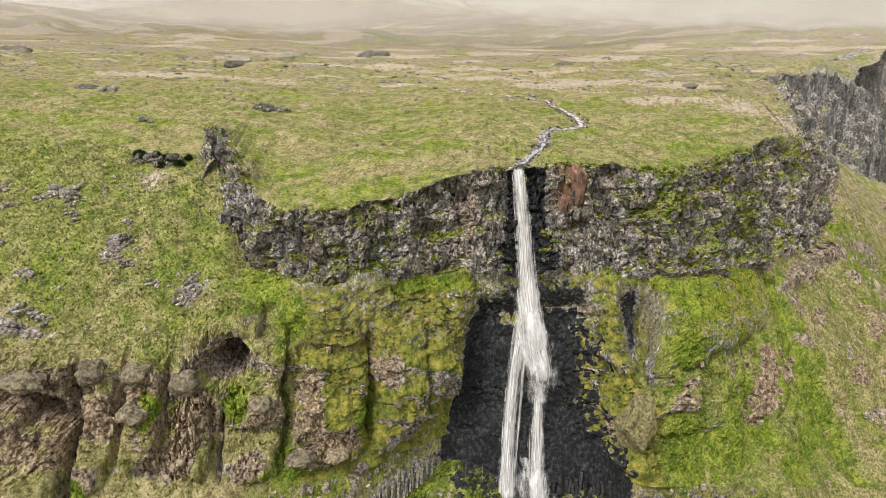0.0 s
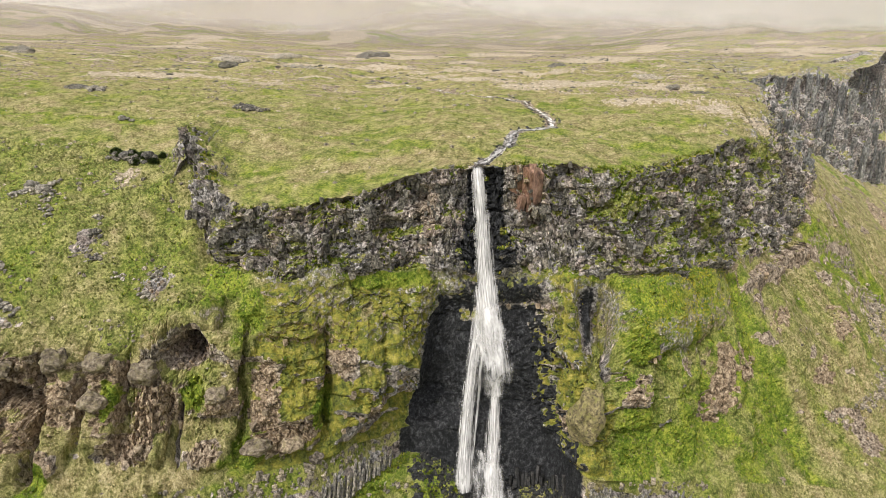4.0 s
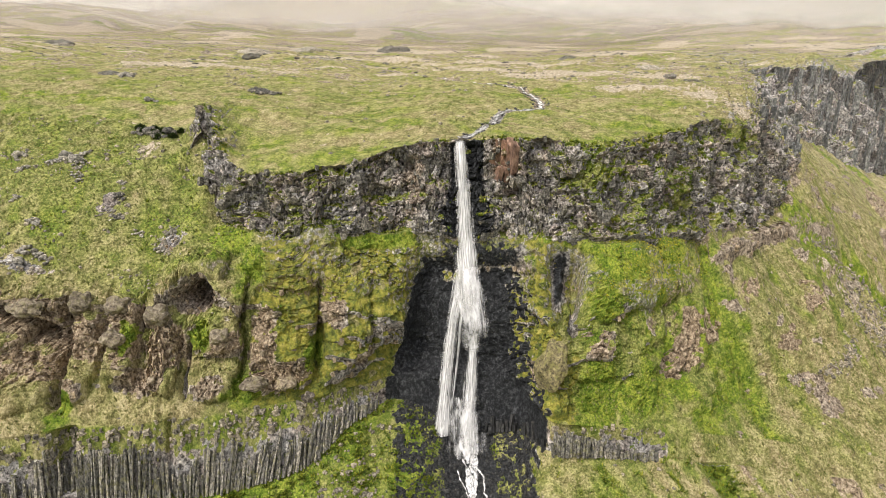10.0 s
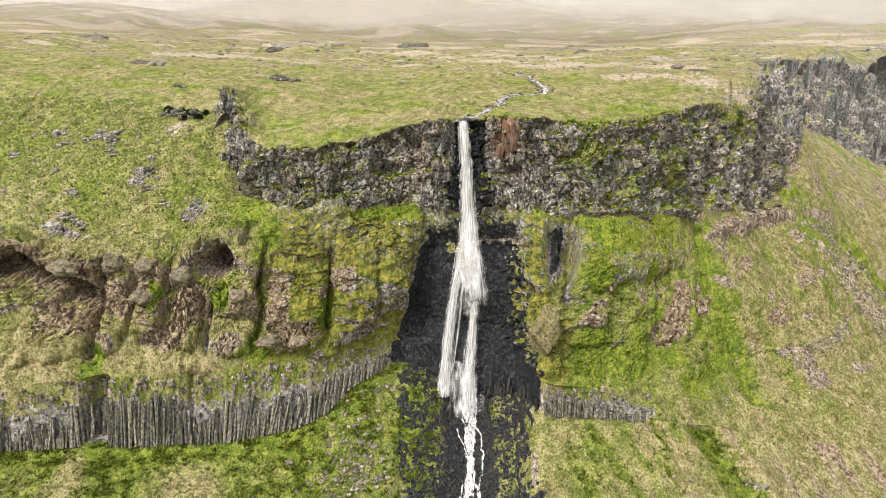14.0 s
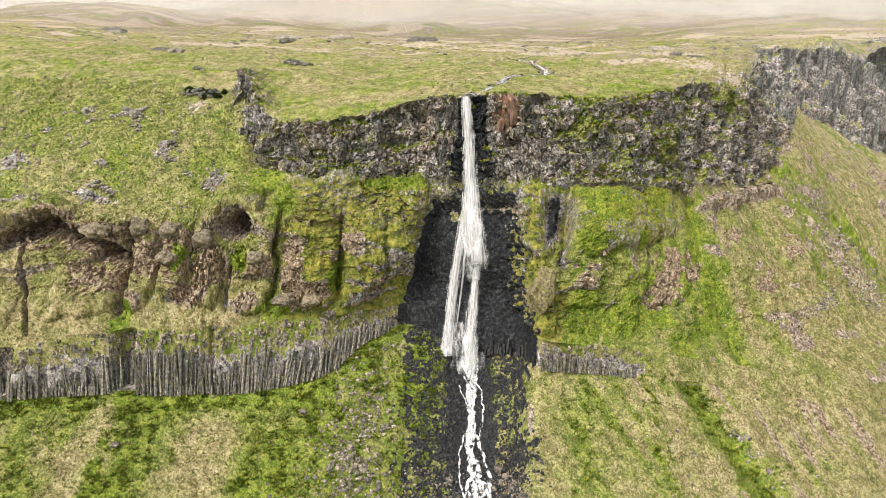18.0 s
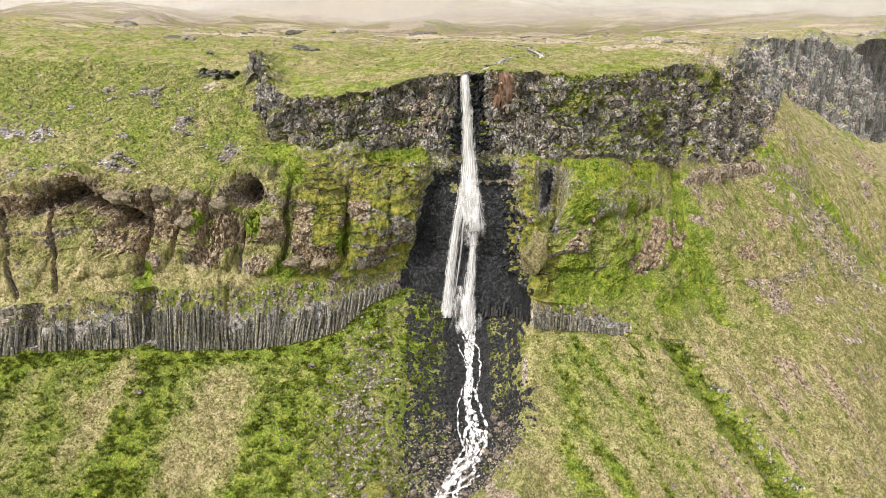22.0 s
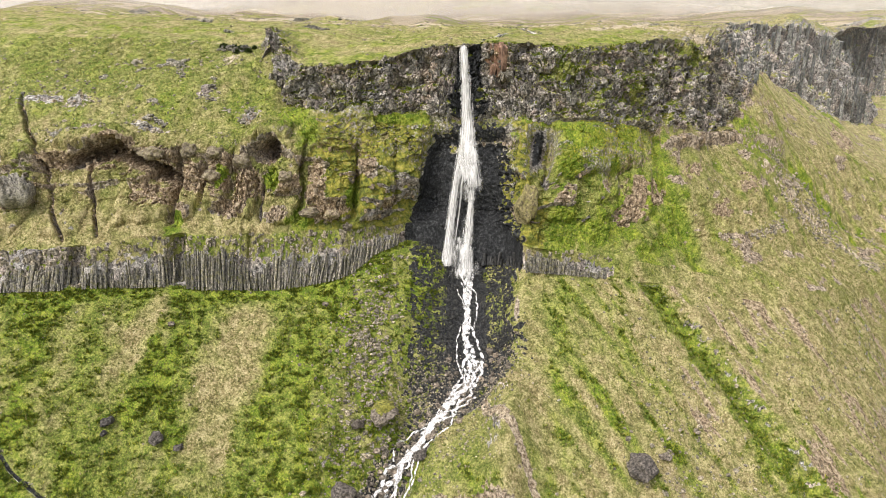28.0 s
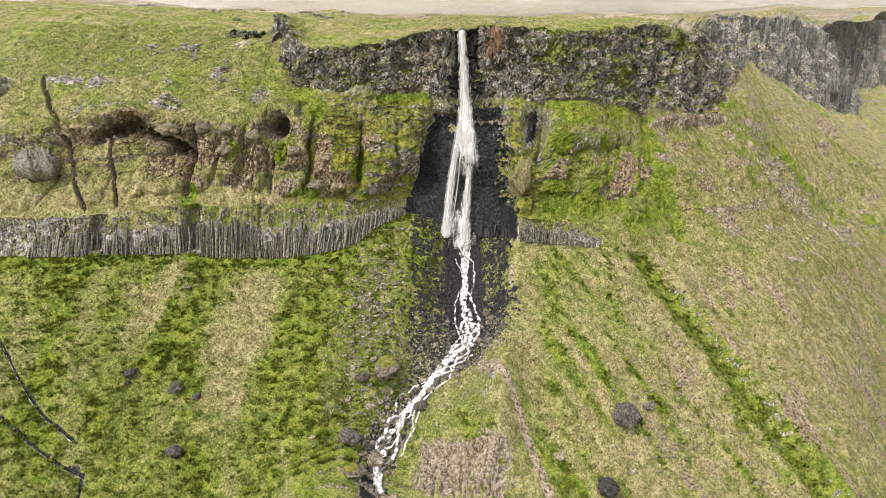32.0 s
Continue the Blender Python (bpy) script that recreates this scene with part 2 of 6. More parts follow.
def trail_distance(x, y, path):
    """Plan distance to a polyline and the share of its length at the nearest place."""
    best, share = np.full(x.shape, 1e9), np.zeros(x.shape)
    for i in range(len(path) - 1):
        (ax, ay), (bx, by) = path[i], path[i + 1]
        t = np.clip(((x - ax) * (bx - ax) + (y - ay) * (by - ay)) / ((bx - ax) ** 2 + (by - ay) ** 2), 0, 1)
        d = np.hypot(x - ax - t * (bx - ax), y - ay - t * (by - ay))
        share = np.where(d < best, (i + t) / (len(path) - 1), share)
        best = np.minimum(best, d)
    return best, share


BECK = [(25, 139), (26.5, 130), (27, 121), (28, 111), (31, 98), (27.5, 90), (22, 80), (14, 70), (9.5, 62), (7.5, 54), (7, 45), (10, 36), (14, 20)]
UPPER_BECK = [(19.5, 166), (24.5, 178), (30.5, 190), (33, 202), (41, 210), (47.5, 215), (49, 232), (47, 244), (42.5, 266), (22, 290), (8, 303), (-24, 346), (-90, 395), (-168, 421), (-264, 700)]
GULLY = [(92, 134), (111, 112), (125, 95), (143, 73), (165, 45)]
FOOTPATH = [(43, 100), (42, 97), (35.5, 87), (37, 80), (45, 70), (49, 63), (55, 52), (59, 45), (64, 30)]
RUNNELS = ([(-135, 62), (-117, 49), (-106, 41), (-92.6, 33), (-79.5, 29)], [(-125, 36), (-102, 28.5), (-90.7, 25), (-80, 22.5), (-73.6, 22), (-70, 12)])

N = normals(G)
cut = [slice(BANDS[i], BANDS[i + 1]) for i in range(14)]


def rows(i, j):
    return slice(BANDS[i], BANDS[j])


# blocky jointing of the upper cliff
r = rows(7, 9)
x, y, z, u, v = G[r, :, 0], G[r, :, 1], G[r, :, 2], U[r], V[r]
upright = smooth(0.84, 0.60, N[r, :, 2]) * smooth(-74.5, -69.5, x)
cliff = smooth(7.0, 7.06, v) * smooth(9.0, 8.93, v) * upright
crag = smooth(150, 165, x)
d1, d2, own = cells(u / 3.4 + 0.5 * grain(u / 5, z / 5, 0, 8), z / 5.2 + 0.5 * grain(u / 6, z / 6, 3, 8), 5)
e1, e2, own2 = cells(u / 1.25 + 0.4 * grain(u / 2, z / 2, 0, 8), z / 1.7 + 0.3 * grain(u / 2, z / 2, 4, 8), 6)
h1, h2, own4 = cells(u / 9.0 + 0.4 * grain(u / 8, z / 8, 6, 8), z / 11.0 + 0.5 * grain(u / 9, z / 9, 7, 8), 9)
c1, c2, own3 = cells(u / 6.5 + 0.25 * grain(u / 8, z / 14, 1, 8), z / 40 + 0.2 * grain(u / 9, z / 9, 4, 8), 7)
joint = smooth(0.0, 0.12, d2 - d1)
strata = (z + 1.6 * fbm(u / 18, z / 30, 0.5, 3, 24)) / 4.6
strata = strata - np.floor(strata)
cliff_push = cliff * (2.6 * fbm(u / 14, z / 22, 0.5, 3, 12) + (1 - 0.8 * crag) * (3.8 * (own4 - 0.5) + 2.6 * (own - 0.5) + 0.8 * (own2 - 0.5) - 1.5 * (1 - joint) - 1.2 * smooth(0.10, 0.0, h2 - h1) + 1.3 * (smooth(0.0, 0.14, strata) - strata) * smooth(-0.15, 0.2, grain(u / 16, z / 12, 3.5, 25)))
                      - 0.5 * smooth(0.14, 0.0, e2 - e1) - 2.6 * smooth(0.28, 0.5, grain(u / 8, z / 9, 0.5, 18)) + 0.4 * fbm(x / 1.5, y / 1.5, z / 1.5, 3, 13)
                      + crag * (11.0 * (own3 - 0.5) - 6.0 * smooth(0.2, 0.0, c2 - c1) + 5.0 * fbm(x / 16, y / 16, z / 15, 4, 19) + 2.0 * (own - 0.5)))
ledges = np.maximum(smooth(0.3, 0.55, grain(u / 18, z / 2.6, 0.5, 15)), 0.9 * smooth(0.15, 0.45, fbm(u / 7, z / 4, 0.5, 3, 16))) * cliff * (1 - 0.6 * crag)
cliff_push += 0.9 * ledges
# the recess where the water falls
cliff_push -= 2.2 * np.exp(-((x - 21) / 4.5) ** 2) * smooth(7.0, 7.2, v) * smooth(9.0, 8.85, v)
cliff_rows = r

# buttresses with clefts, caves and knobs between them
r2 = rows(4, 7)
xb, yb, zb, ub, vb = G[r2, :, 0], G[r2, :, 1], G[r2, :, 2], U[r2], V[r2]
reach = smooth(-50, -38, xb) * smooth(72, 56, xb)
low_v = np.interp(xb, (-150, -52, -40, -37), (5.0, 5.0, 4.75, 4.2))
butt = smooth(low_v - 0.15, low_v + 0.3, vb) * smooth(6.25 + 0.72 * reach, 5.9 + 0.9 * reach, vb)
cleft = np.zeros_like(xb)
for cx, cw, cd, z0, z1 in ((-82.2, 0.9, 5, 19, 41), (-72.6, 0.5, 3, 30, 43), (-62.8, 0.6, 3, 28, 42), (-51, 0.6, 4, 18, 29), (-37.2, 0.7, 3.5, 19, 44), (-18.4, 0.6, 3.0, 19, 42), (55.8, 1.7, 7, 27, 44)):
    cleft += cd * np.exp(-(((xb - cx - 1.0 * grain(zb / 7, cx, 0.5, 9) - 0.5 * grain(zb / 2.2, cx, 0.5, 10)) / (cw * (1 + 0.5 * grain(zb / 4, cx, 2.5, 10)))) ** 2)) * smooth(z0 - 3, z0 + 3, zb) * smooth(z1 + 4, z1 - 2, zb)
for cut_path, cw, cd in (([(-163, 150), (-160, 143), (-147, 127), (-135, 116), (-128, 108), (-118, 98), (-104, 84)], 0.5, 5.0), ([(-113, 114), (-109, 106), (-102, 96)], 0.45, 4.0), ([(-176, 120), (-160, 108), (-150, 92), (-140, 80)], 0.7, 3.0)):
    cleft += cd * np.exp(-((trail_distance(xb + 1.2 * grain(zb / 6, 0.3, 0.5, 9), yb, cut_path)[0]) / cw) ** 2)
arch_d, _ = trail_distance(xb + 0.8 * grain(zb / 3, ub / 6, 0.5, 78), zb + 0.7 * grain(ub / 4, 0.2, 0.5, 79), [(-119, 38), (-113, 41), (-104, 42), (-97, 40), (-91, 36), (-83, 31)])
cave = 18.0 * np.exp(-(arch_d / 2.3) ** 4)
cave += 17.0 * np.exp(-((((xb + 50.3 + 0.8 * grain(zb / 2, 0.2, 0.5, 79)) / 4.6) ** 2 + ((zb - 41.2 + 0.6 * grain(ub / 2, 0.2, 0.5, 77)) / 3.7) ** 2) ** 2.2))
lipped = 2.4 * np.exp(-((vb - 5.97) / 0.13) ** 2) * smooth(30, -40, xb)
b1, b2, bown = cells(ub / 3.4 + 0.5 * grain(ub / 4, zb / 4, 0, 45), zb / 3.0 + 0.5 * grain(ub / 4, zb / 4, 5, 45), 46)
i1, i2, iown = cells(ub / 1.2 + 0.4 * grain(ub / 2, zb / 2, 0, 45), zb / 1.0 + 0.4 * grain(ub / 2, zb / 2, 5, 45), 47)
course = (zb + 1.8 * fbm(ub / 15, zb / 20, 0.5, 3, 44)) / 5.2
course = course - np.floor(course)
rough_face = smooth(-0.25, 0.2, fbm(ub / 13, zb / 9, 0.5, 2, 43))
butt_push = butt * (1 - 0.45 * smooth(62, 85, xb)) * (1.6 * fbm(ub / 12, zb / 12, 0.5, 2, 44) + rough_face * (1.5 * (bown - 0.5) - 0.9 * smooth(0.12, 0.0, b2 - b1) + 0.7 * (iown - 0.5) - 0.4 * smooth(0.16, 0.0, i2 - i1)) + 1.1 * (smooth(0.0, 0.12, course) - course) * smooth(-0.2, 0.2, grain(ub / 14, zb / 9, 0.5, 46)) + 0.7 * fbm(xb / 2.2, yb / 2.2, zb / 2, 3, 45)) - smooth(4.1, 4.4, vb) * cleft - butt * 2.2 * smooth(-35, -45, xb) + lipped * butt
alcove = np.exp(-((xb - 23) / 15) ** 6)
butt_push = butt_push * (1 - 0.75 * alcove)
spur_ledge = 3.6 * smooth(103, 113, xb) * smooth(152, 147, xb) * np.exp(-((zb - 39.5 + 0.10 * (xb - 115) + 0.8 * grain(ub / 6, 0.5, 0.5, 76)) / 1.7) ** 2)
butt_push += spur_ledge
# the spur east of the fall stands out, with a dark slot beside it
butt_push += 0.5 * np.exp(-(((xb - 71) / 13) ** 4 + ((zb - 41) / 9) ** 4)) * smooth(4.2, 4.8, vb)
butt_push -= 7.0 * np.exp(-(((xb - 51.5 - 0.12 * (zb - 40)) / 4.6) ** 4 + ((zb - 40) / 8.5) ** 4))
masses = np.zeros_like(xb)
for x0, x1, z0, z1, out in ((-17.2, -5.2, 14.5, 46, 6.0), (-6, 5.2, 20.5, 47, 5.2), (-35.8, -19.6, 15.5, 37, 6.2), (-33.5, -20, 34, 46.5, 4.2), (-46.8, -38.4, 26, 43, 4.6), (-48, -38.5, 16, 25, 2.6), (-60, -53, 19, 36, 4.4), (-71.8, -63.6, 21, 42.5, 4.6), (-81, -73.4, 19, 41, 4.8), (-101, -83.5, 18, 33, 3.4), (-99, -84, 33, 43.5, 3.6),
                            (-128, -100, 43.5, 49, 5.0), (-57, -44, 45.5, 50, 3.5), (-124, -110, 16, 36, 2.4), (-146, -131, 14, 44, 3.2), (43.4, 52, 6, 29, 3.0), (42.2, 51.5, 31, 45, 3.4), (58, 93, 31, 52, 4.6), (57.5, 66, 21.5, 30.5, 2.8), (74, 84, 22, 32, 2.0), (84, 98, 13, 31, 2.6), (70, 80, 9, 20, 1.8), (88, 100, 4, 12, 1.6), (138, 152, 14, 24, 2.2)):
    wx, wz = x1 - x0, z1 - z0
    sx0 = xb + 1.4 * grain(zb / 5, x0, 0.5, 47) + 0.5 * grain(zb / 1.6, x0, 0.5, 48)
    sz0 = zb + 1.6 * grain(ub / 4, x0, 0.5, 49) + 0.6 * grain(ub / 1.5, x0, 0.5, 49)
    edge_x = np.clip(1 - np.abs((sx0 - (x0 + x1) / 2) / (wx / 2)) ** 4, 0, 1)
    edge_z = np.clip(1 - np.abs((sz0 - (z0 + z1) / 2) / (wz / 2)) ** 4, 0, 1)
    masses = np.maximum(masses, out * np.sqrt(edge_x * edge_z) * (0.72 + 0.28 * np.clip((z1 - sz0) / wz * 1.6, 0, 1)))
brown_faces = np.zeros_like(xb)
for bx0, bz0, bw, bh in ((61, 25.5, 4.5, 4.5), (86, 30, 3, 5), (90, 22, 6, 6), (87, 15, 6, 3.5), (79, 27, 3, 3), (101, 22, 4, 5), (146, 20, 6, 5), (131, 14, 6, 3.5), (118, 28, 5, 3), (247, 23, 14, 8), (-33, 28, 3.2, 9), (-26, 42, 7, 3.0), (-27, 19, 8, 3.6), (-15.4, 38, 2.8, 8), (-8, 20, 4, 3), (-56.5, 30, 4.5, 6.5), (-67.5, 31, 4, 5), (-67.5, 39, 4, 3), (-77, 32, 3.6, 8), (-93, 38, 8, 5), (-90, 27, 8, 6.5), (-110, 39, 9, 3), (-104, 46, 9, 2), (-125, 40, 6, 3), (-42.5, 30, 4, 3.2), (-61, 22, 7, 3), (-45, 19, 4, 2.6), (-80, 20, 4, 3), (-140, 26, 8, 5), (46.5, 17, 3.5, 3)):
    brown_faces = np.maximum(brown_faces, np.exp(-((((xb - bx0) / bw) ** 2 + ((zb - bz0) / bh) ** 2) ** 1.6)))
masses = masses * (1 + 0.16 * fbm(xb / 3, yb / 3, zb / 4, 3, 83))
f1, f2, fown = cells(ub / 2.6, zb / 2.2 + 0.15 * ub, 82)
butt_push += smooth(0.25, 0.6, brown_faces) * (1.5 * (fown - 0.5) - 0.9 * smooth(0.15, 0.0, f2 - f1) - 0.5)
side_gully, _ = trail_distance(xb, yb, [(102, 182), (104, 174), (106, 164), (113, 154), (116, 138)])
butt_push -= 2.2 * np.exp(-(side_gully / 2.6) ** 2)
butt_push += masses * smooth(4.02, 4.25, vb) * smooth(7.0, 6.9, vb)
# the wall behind the fall is hollowed out
hollow = smooth(4, 9, xb - 0.15 * (zb - 20)) * smooth(45, 39, xb + 0.1 * (zb - 20)) * smooth(11, 16, zb) * smooth(48, 41, zb)
butt_push -= 4.0 * hollow

r3 = rows(3, 4)
xc = G[r3, :, 0]
band_push = 0.9 * grain(U[r3] / 7, G[r3, :, 2] / 30, 0.5, 14) - 4.5 * np.exp(-((xc + 77.0) / 2.8) ** 4) - 4 * np.exp(-((xc + 108) / 2.6) ** 4) - 1.5 * np.exp(-((xc + 53) / 1.0) ** 2)

# grass: swells and hummocks
push = np.zeros(G.shape[:2])
r4 = rows(1, 11)
xg, yg, zg, vg = G[r4, :, 0], G[r4, :, 1], G[r4, :, 2], V[r4]
tame = smooth(700, 350, yg) * smooth(-250, -80, yg) * smooth(0.02, 0.3, np.abs(vg - 9)) * (1 - 0.9 * (vg > 3) * (vg < 4))
push[r4] += tame * (1.1 * fbm(xg / 17, yg / 17, zg / 17, 3, 51) + 0.34 * fbm(xg / 3.2, yg / 3.2, zg / 3.2, 4, 52))
push[r4] += tame * (vg > 9) * (1.5 * fbm(xg / 38, yg / 26, 0, 3, 53) + 0.5 * np.abs(fbm(xg / 9, yg / 7, 0, 3, 54)))
push[cliff_rows] = push[cliff_rows] * (1 - cliff) + cliff_push * smooth(0.0, 0.05, np.abs(v - 9))
push[r2] = push[r2] + butt_push * smooth(0.0, 0.08, np.abs(vb - 4))
push[r3] += band_push * smooth(0, 0.1, np.minimum(V[r3] - 3, 4 - V[r3]))
# becks, gully, knoll
r5 = rows(1, 3)
xt, yt, vt = G[r5, :, 0], G[r5, :, 1], V[r5]
beck_d, beck_s = trail_distance(xt, yt, BECK)
push[r5] -= 1.9 * np.exp(-(beck_d / 6.5) ** 2) * smooth(3.0, 2.95, vt)
EAST_GULLY = [(152, 222), (168, 229), (187, 237), (226, 250), (262, 262), (300, 275)]
east_d, _ = trail_distance(xb, yb, EAST_GULLY)
push[r2] += -2.4 * np.exp(-(east_d / 4.0) ** 2) + 1.6 * np.exp(-((east_d - 9) / 4.0) ** 2) * (yb < 240)
gully_d, _ = trail_distance(xt, yt, GULLY)
push[r5] += -2.4 * np.exp(-(gully_d / 4.5) ** 2) + 1.3 * np.exp(-((gully_d - 7) / 3.5) ** 2)
path_d, _ = trail_distance(xt, yt, FOOTPATH)
runnel_d = np.minimum(trail_distance(xt, yt, RUNNELS[0])[0], trail_distance(xt, yt, RUNNELS[1])[0])
push[r5] -= 0.9 * np.exp(-(runnel_d / 1.1) ** 2)
face = smooth(38, 57, yt + 2.5 * grain(xt / 6, yt / 6, 0, 71) + 0.10 * (xt - 32))
knoll = np.exp(-((xt - 33) / 17) ** 4) * face * smooth(98, 64, yt)
k1, k2, kown = cells((xt + 0.25 * yt) / 2.3, (yt - 0.3 * xt) / 5.5, 86)
push[r5] += np.exp(-((xt - 33) / 16) ** 4) * smooth(0.0, 0.15, face) * smooth(1.0, 0.85, face) * (2.2 * (kown - 0.5) - 1.3 * smooth(0.2, 0.0, k2 - k1) + 1.4 * fbm(xt / 4, yt / 4, 0, 3, 87))
r6 = rows(9, 11)
upper_d, upper_s = trail_distance(G[r6, :, 0], G[r6, :, 1], UPPER_BECK)
push[r6] -= 1.0 * np.exp(-(upper_d / 3.2) ** 2) * smooth(9.0, 9.06, V[r6])
G = G + N * push[..., None]
G[r2, :, 1] += 0.9 * cave * smooth(6.6, 6.1, vb)
G[r5, :, 2] += 9.5 * knoll
N = normals(G)
X, Y, Z = G[..., 0], G[..., 1], G[..., 2]

EVEN = N[..., 2].copy()
for _ in range(6):
    EVEN[1:-1, 1:-1] = (EVEN[1:-1, 1:-1] * 2 + EVEN[:-2, 1:-1] + EVEN[2:, 1:-1] + EVEN[1:-1, :-2] + EVEN[1:-1, 2:]) / 6

# ---- what covers the ground: rock, moss, wet rock and painted slot shade; straw, red rock, lush growth ----
shape = X.shape
rock, moss, wet_and_shade, dry, rust, lush, pale = (np.zeros(shape, np.float32) for _ in range(7))
rn = rows(1, 12)
x, y, z, v, nz = X[rn], Y[rn], Z[rn], V[rn], N[rn, :, 2]
patchy = fbm(x / 9, y / 9, z / 9, 3, 61)
fine = fbm(x / 2.0, y / 2.0, z / 2.0, 3, 62)
rock[rn] = smooth(0.66, 0.46, nz + 0.12 * patchy + 0.16 * fine)
dry[rn] = np.clip(0.55 + 0.75 * np.where(v > 9, fbm(x / 26, y / 14, 0, 4, 64), fbm((x + 0.35 * y) / 13, y / 34, 0, 4, 64)) + 0.2 * smooth(240, 330, y), 0, 1)
lush[rn] = np.where(v > 9, smooth(-0.15, 0.35, fbm(x / 30, y / 15, 0, 4, 65)), smooth(-0.05, 0.35, fbm((x + 0.35 * y) / 12, y / 30, z / 30, 4, 65)))
rocky_top = smooth(-0.02, 0.25, fbm(x / 30, y / 10, 0, 4, 66) + 0.10 * smooth(60, 110, x)) * smooth(245, 290, y) * smooth(900, 500, y)
rock[rn] = np.maximum(rock[rn], 0.85 * rocky_top * smooth(-0.3, 0.2, fine))
edge = smooth(0.55, 0.0, v - 9) * (v > 9) * smooth(100, 125, x)
rock[rn] = np.maximum(rock[rn], edge * smooth(-0.1, 0.25, fine + 0.3 * patchy))
shift = BANDS[1]


def part_of(r, a):
    return a[r.start - shift:r.stop - shift]


# upper cliff
pa, fi = part_of(cliff_rows, patchy), part_of(cliff_rows, fine)
x, z = X[cliff_rows], Z[cliff_rows]
green_spot = np.exp(-(((x - 60) / 10) ** 2 + ((z - 70) / 8) ** 2)) + np.exp(-(((x - 92) / 8) ** 2 + ((z - 60) / 9) ** 2)) + 1.1 * np.exp(-(((x - 120) / 17) ** 2 + ((z - 79 + 0.5 * (x - 112)) / 8) ** 2)) * (x < 160) + 0.7 * np.exp(-(((x - 75) / 5) ** 2 + ((z - 58) / 7) ** 2)) + 0.5 * np.exp(-((x + 22) / 6) ** 2)
bare = smooth(-0.30, 0.0, 0.35 * fi + 0.95 * pa + 0.29 + 0.4 * smooth(0.45, 0.1, EVEN[cliff_rows]) - 0.7 * smooth(0.32, 0.55, EVEN[cliff_rows]) - 0.24 * smooth(45, 60, x) * (x < 150) - 0.5 * smooth(0.12, 0.4, fbm(x / 9, z / 5, 0, 3, 85)) - 0.12 * smooth(45, 70, x) - 0.9 * green_spot - 0.45 * ledges - (0.55 + 0.4 * smooth(50, 75, x) * (x < 150)) * smooth(8.70 - 0.2 * smooth(50, 75, x), 8.98, V[cliff_rows]) - 0.5 * smooth(7.4, 7.05, V[cliff_rows]) + 0.5 * np.exp(-((x - 22) / 16) ** 4))
rock[cliff_rows] = np.maximum(rock[cliff_rows] * (1 - 0.6 * np.clip(green_spot, 0, 1)), 0.97 * cliff * bare)
lush[cliff_rows] = np.maximum(lush[cliff_rows] * np.where(x < -40, 0.45, 0.8), 0.55 * green_spot)
moss[cliff_rows] = smooth(0.0, 0.3, fbm(x / 8, z / 8, 0, 3, 73)) * (1 - np.clip(green_spot, 0, 1)) * cliff
dry[cliff_rows] *= 0.6
rust[cliff_rows] = np.clip(1.6 * np.exp(-(((x - 34.5) / 4.0) ** 4 + ((z - 74.5) / 5.5) ** 4)) * smooth(-0.6, 0.1, fi + 0.2) + 0.55 * np.exp(-(((x - 8) / 5) ** 2 + ((z - 68) / 8) ** 2)) * smooth(-0.3, 0.3, pa + 0.2) + 0.26 * smooth(-0.05, 0.4, fbm(x / 12, z / 8, 0, 3, 70)) * (x < 150), 0, 1)
soil = np.exp(-(((x + 84) / 4.5) ** 2 + ((Y[cliff_rows] - 178) / 6) ** 2)) * smooth(-0.5, 0.1, fi + 0.1)
rock[cliff_rows] = np.maximum(rock[cliff_rows], 0.9 * soil)
rust[cliff_rows] = np.maximum(rust[cliff_rows], soil)
wet_and_shade[cliff_rows] = np.clip(np.exp(-((x - 22.5) / 5.5) ** 4) + 0.55 * np.exp(-((x - 24) / 14) ** 4) * smooth(68, 56, z + 4 * pa), 0, 1) * cliff
# buttress belt
pa, fi = part_of(r2, patchy), part_of(r2, fine)
x, z, nz = X[r2], Z[r2], EVEN[r2]
steep = smooth(0.46, 0.22, nz + 0.10 * fi + 0.10 * pa)
brown_spot = brown_faces
slab = steep * butt * np.where(x > -40, 0.36, 0.56) * (1 - 0.6 * smooth(60, 100, x))
slab = np.maximum(slab, smooth(0.03, -0.15, nz) * butt)
slab = np.maximum(slab, smooth(0.25, 0.6, cave / 5 + np.where(x > -40, 0.4, 1.0) * cleft / 3.5) * smooth(4.1, 4.3, vb))
slab = np.maximum(slab, np.where(x < -40, 0.74, 0.9) * smooth(0.30, 0.52, brown_spot * (0.5 + 0.75 * smooth(0.62, 0.4, nz)) + 0.3 * fi + 0.4 * pa))
slab = np.maximum(slab, 0.8 * smooth(0.44, 0.52, fbm(x / 13, Y[r2] / 13, z / 6, 4, 77)) * smooth(95, 110, x))
tan_d, _ = trail_distance(x, Y[r2], [(160, 212), (172, 212), (184, 216), (199, 222), (212, 217), (233, 220), (260, 224)])
tan_strip = np.exp(-(tan_d / 6) ** 4) * smooth(-0.35, 0.25, fi + 0.4 * pa) * (x > 150)
pale_ledge = np.exp(-(((x - 152) / 12) ** 4 + ((z - 4.3) / 1.6) ** 2)) + np.exp(-(((x - 130) / 4) ** 4 + ((z - 4.6) / 1.2) ** 2))
slab = np.maximum(slab, np.maximum(0.8 * tan_strip, pale_ledge * smooth(-0.4, 0.1, fi)))
slab = np.maximum(slab, np.clip(spur_ledge / 1.8, 0, 1) * smooth(-0.5, 0.1, fi + 0.2))
above = smooth(6.02, 6.2, vb)
red_slab = np.zeros_like(x)
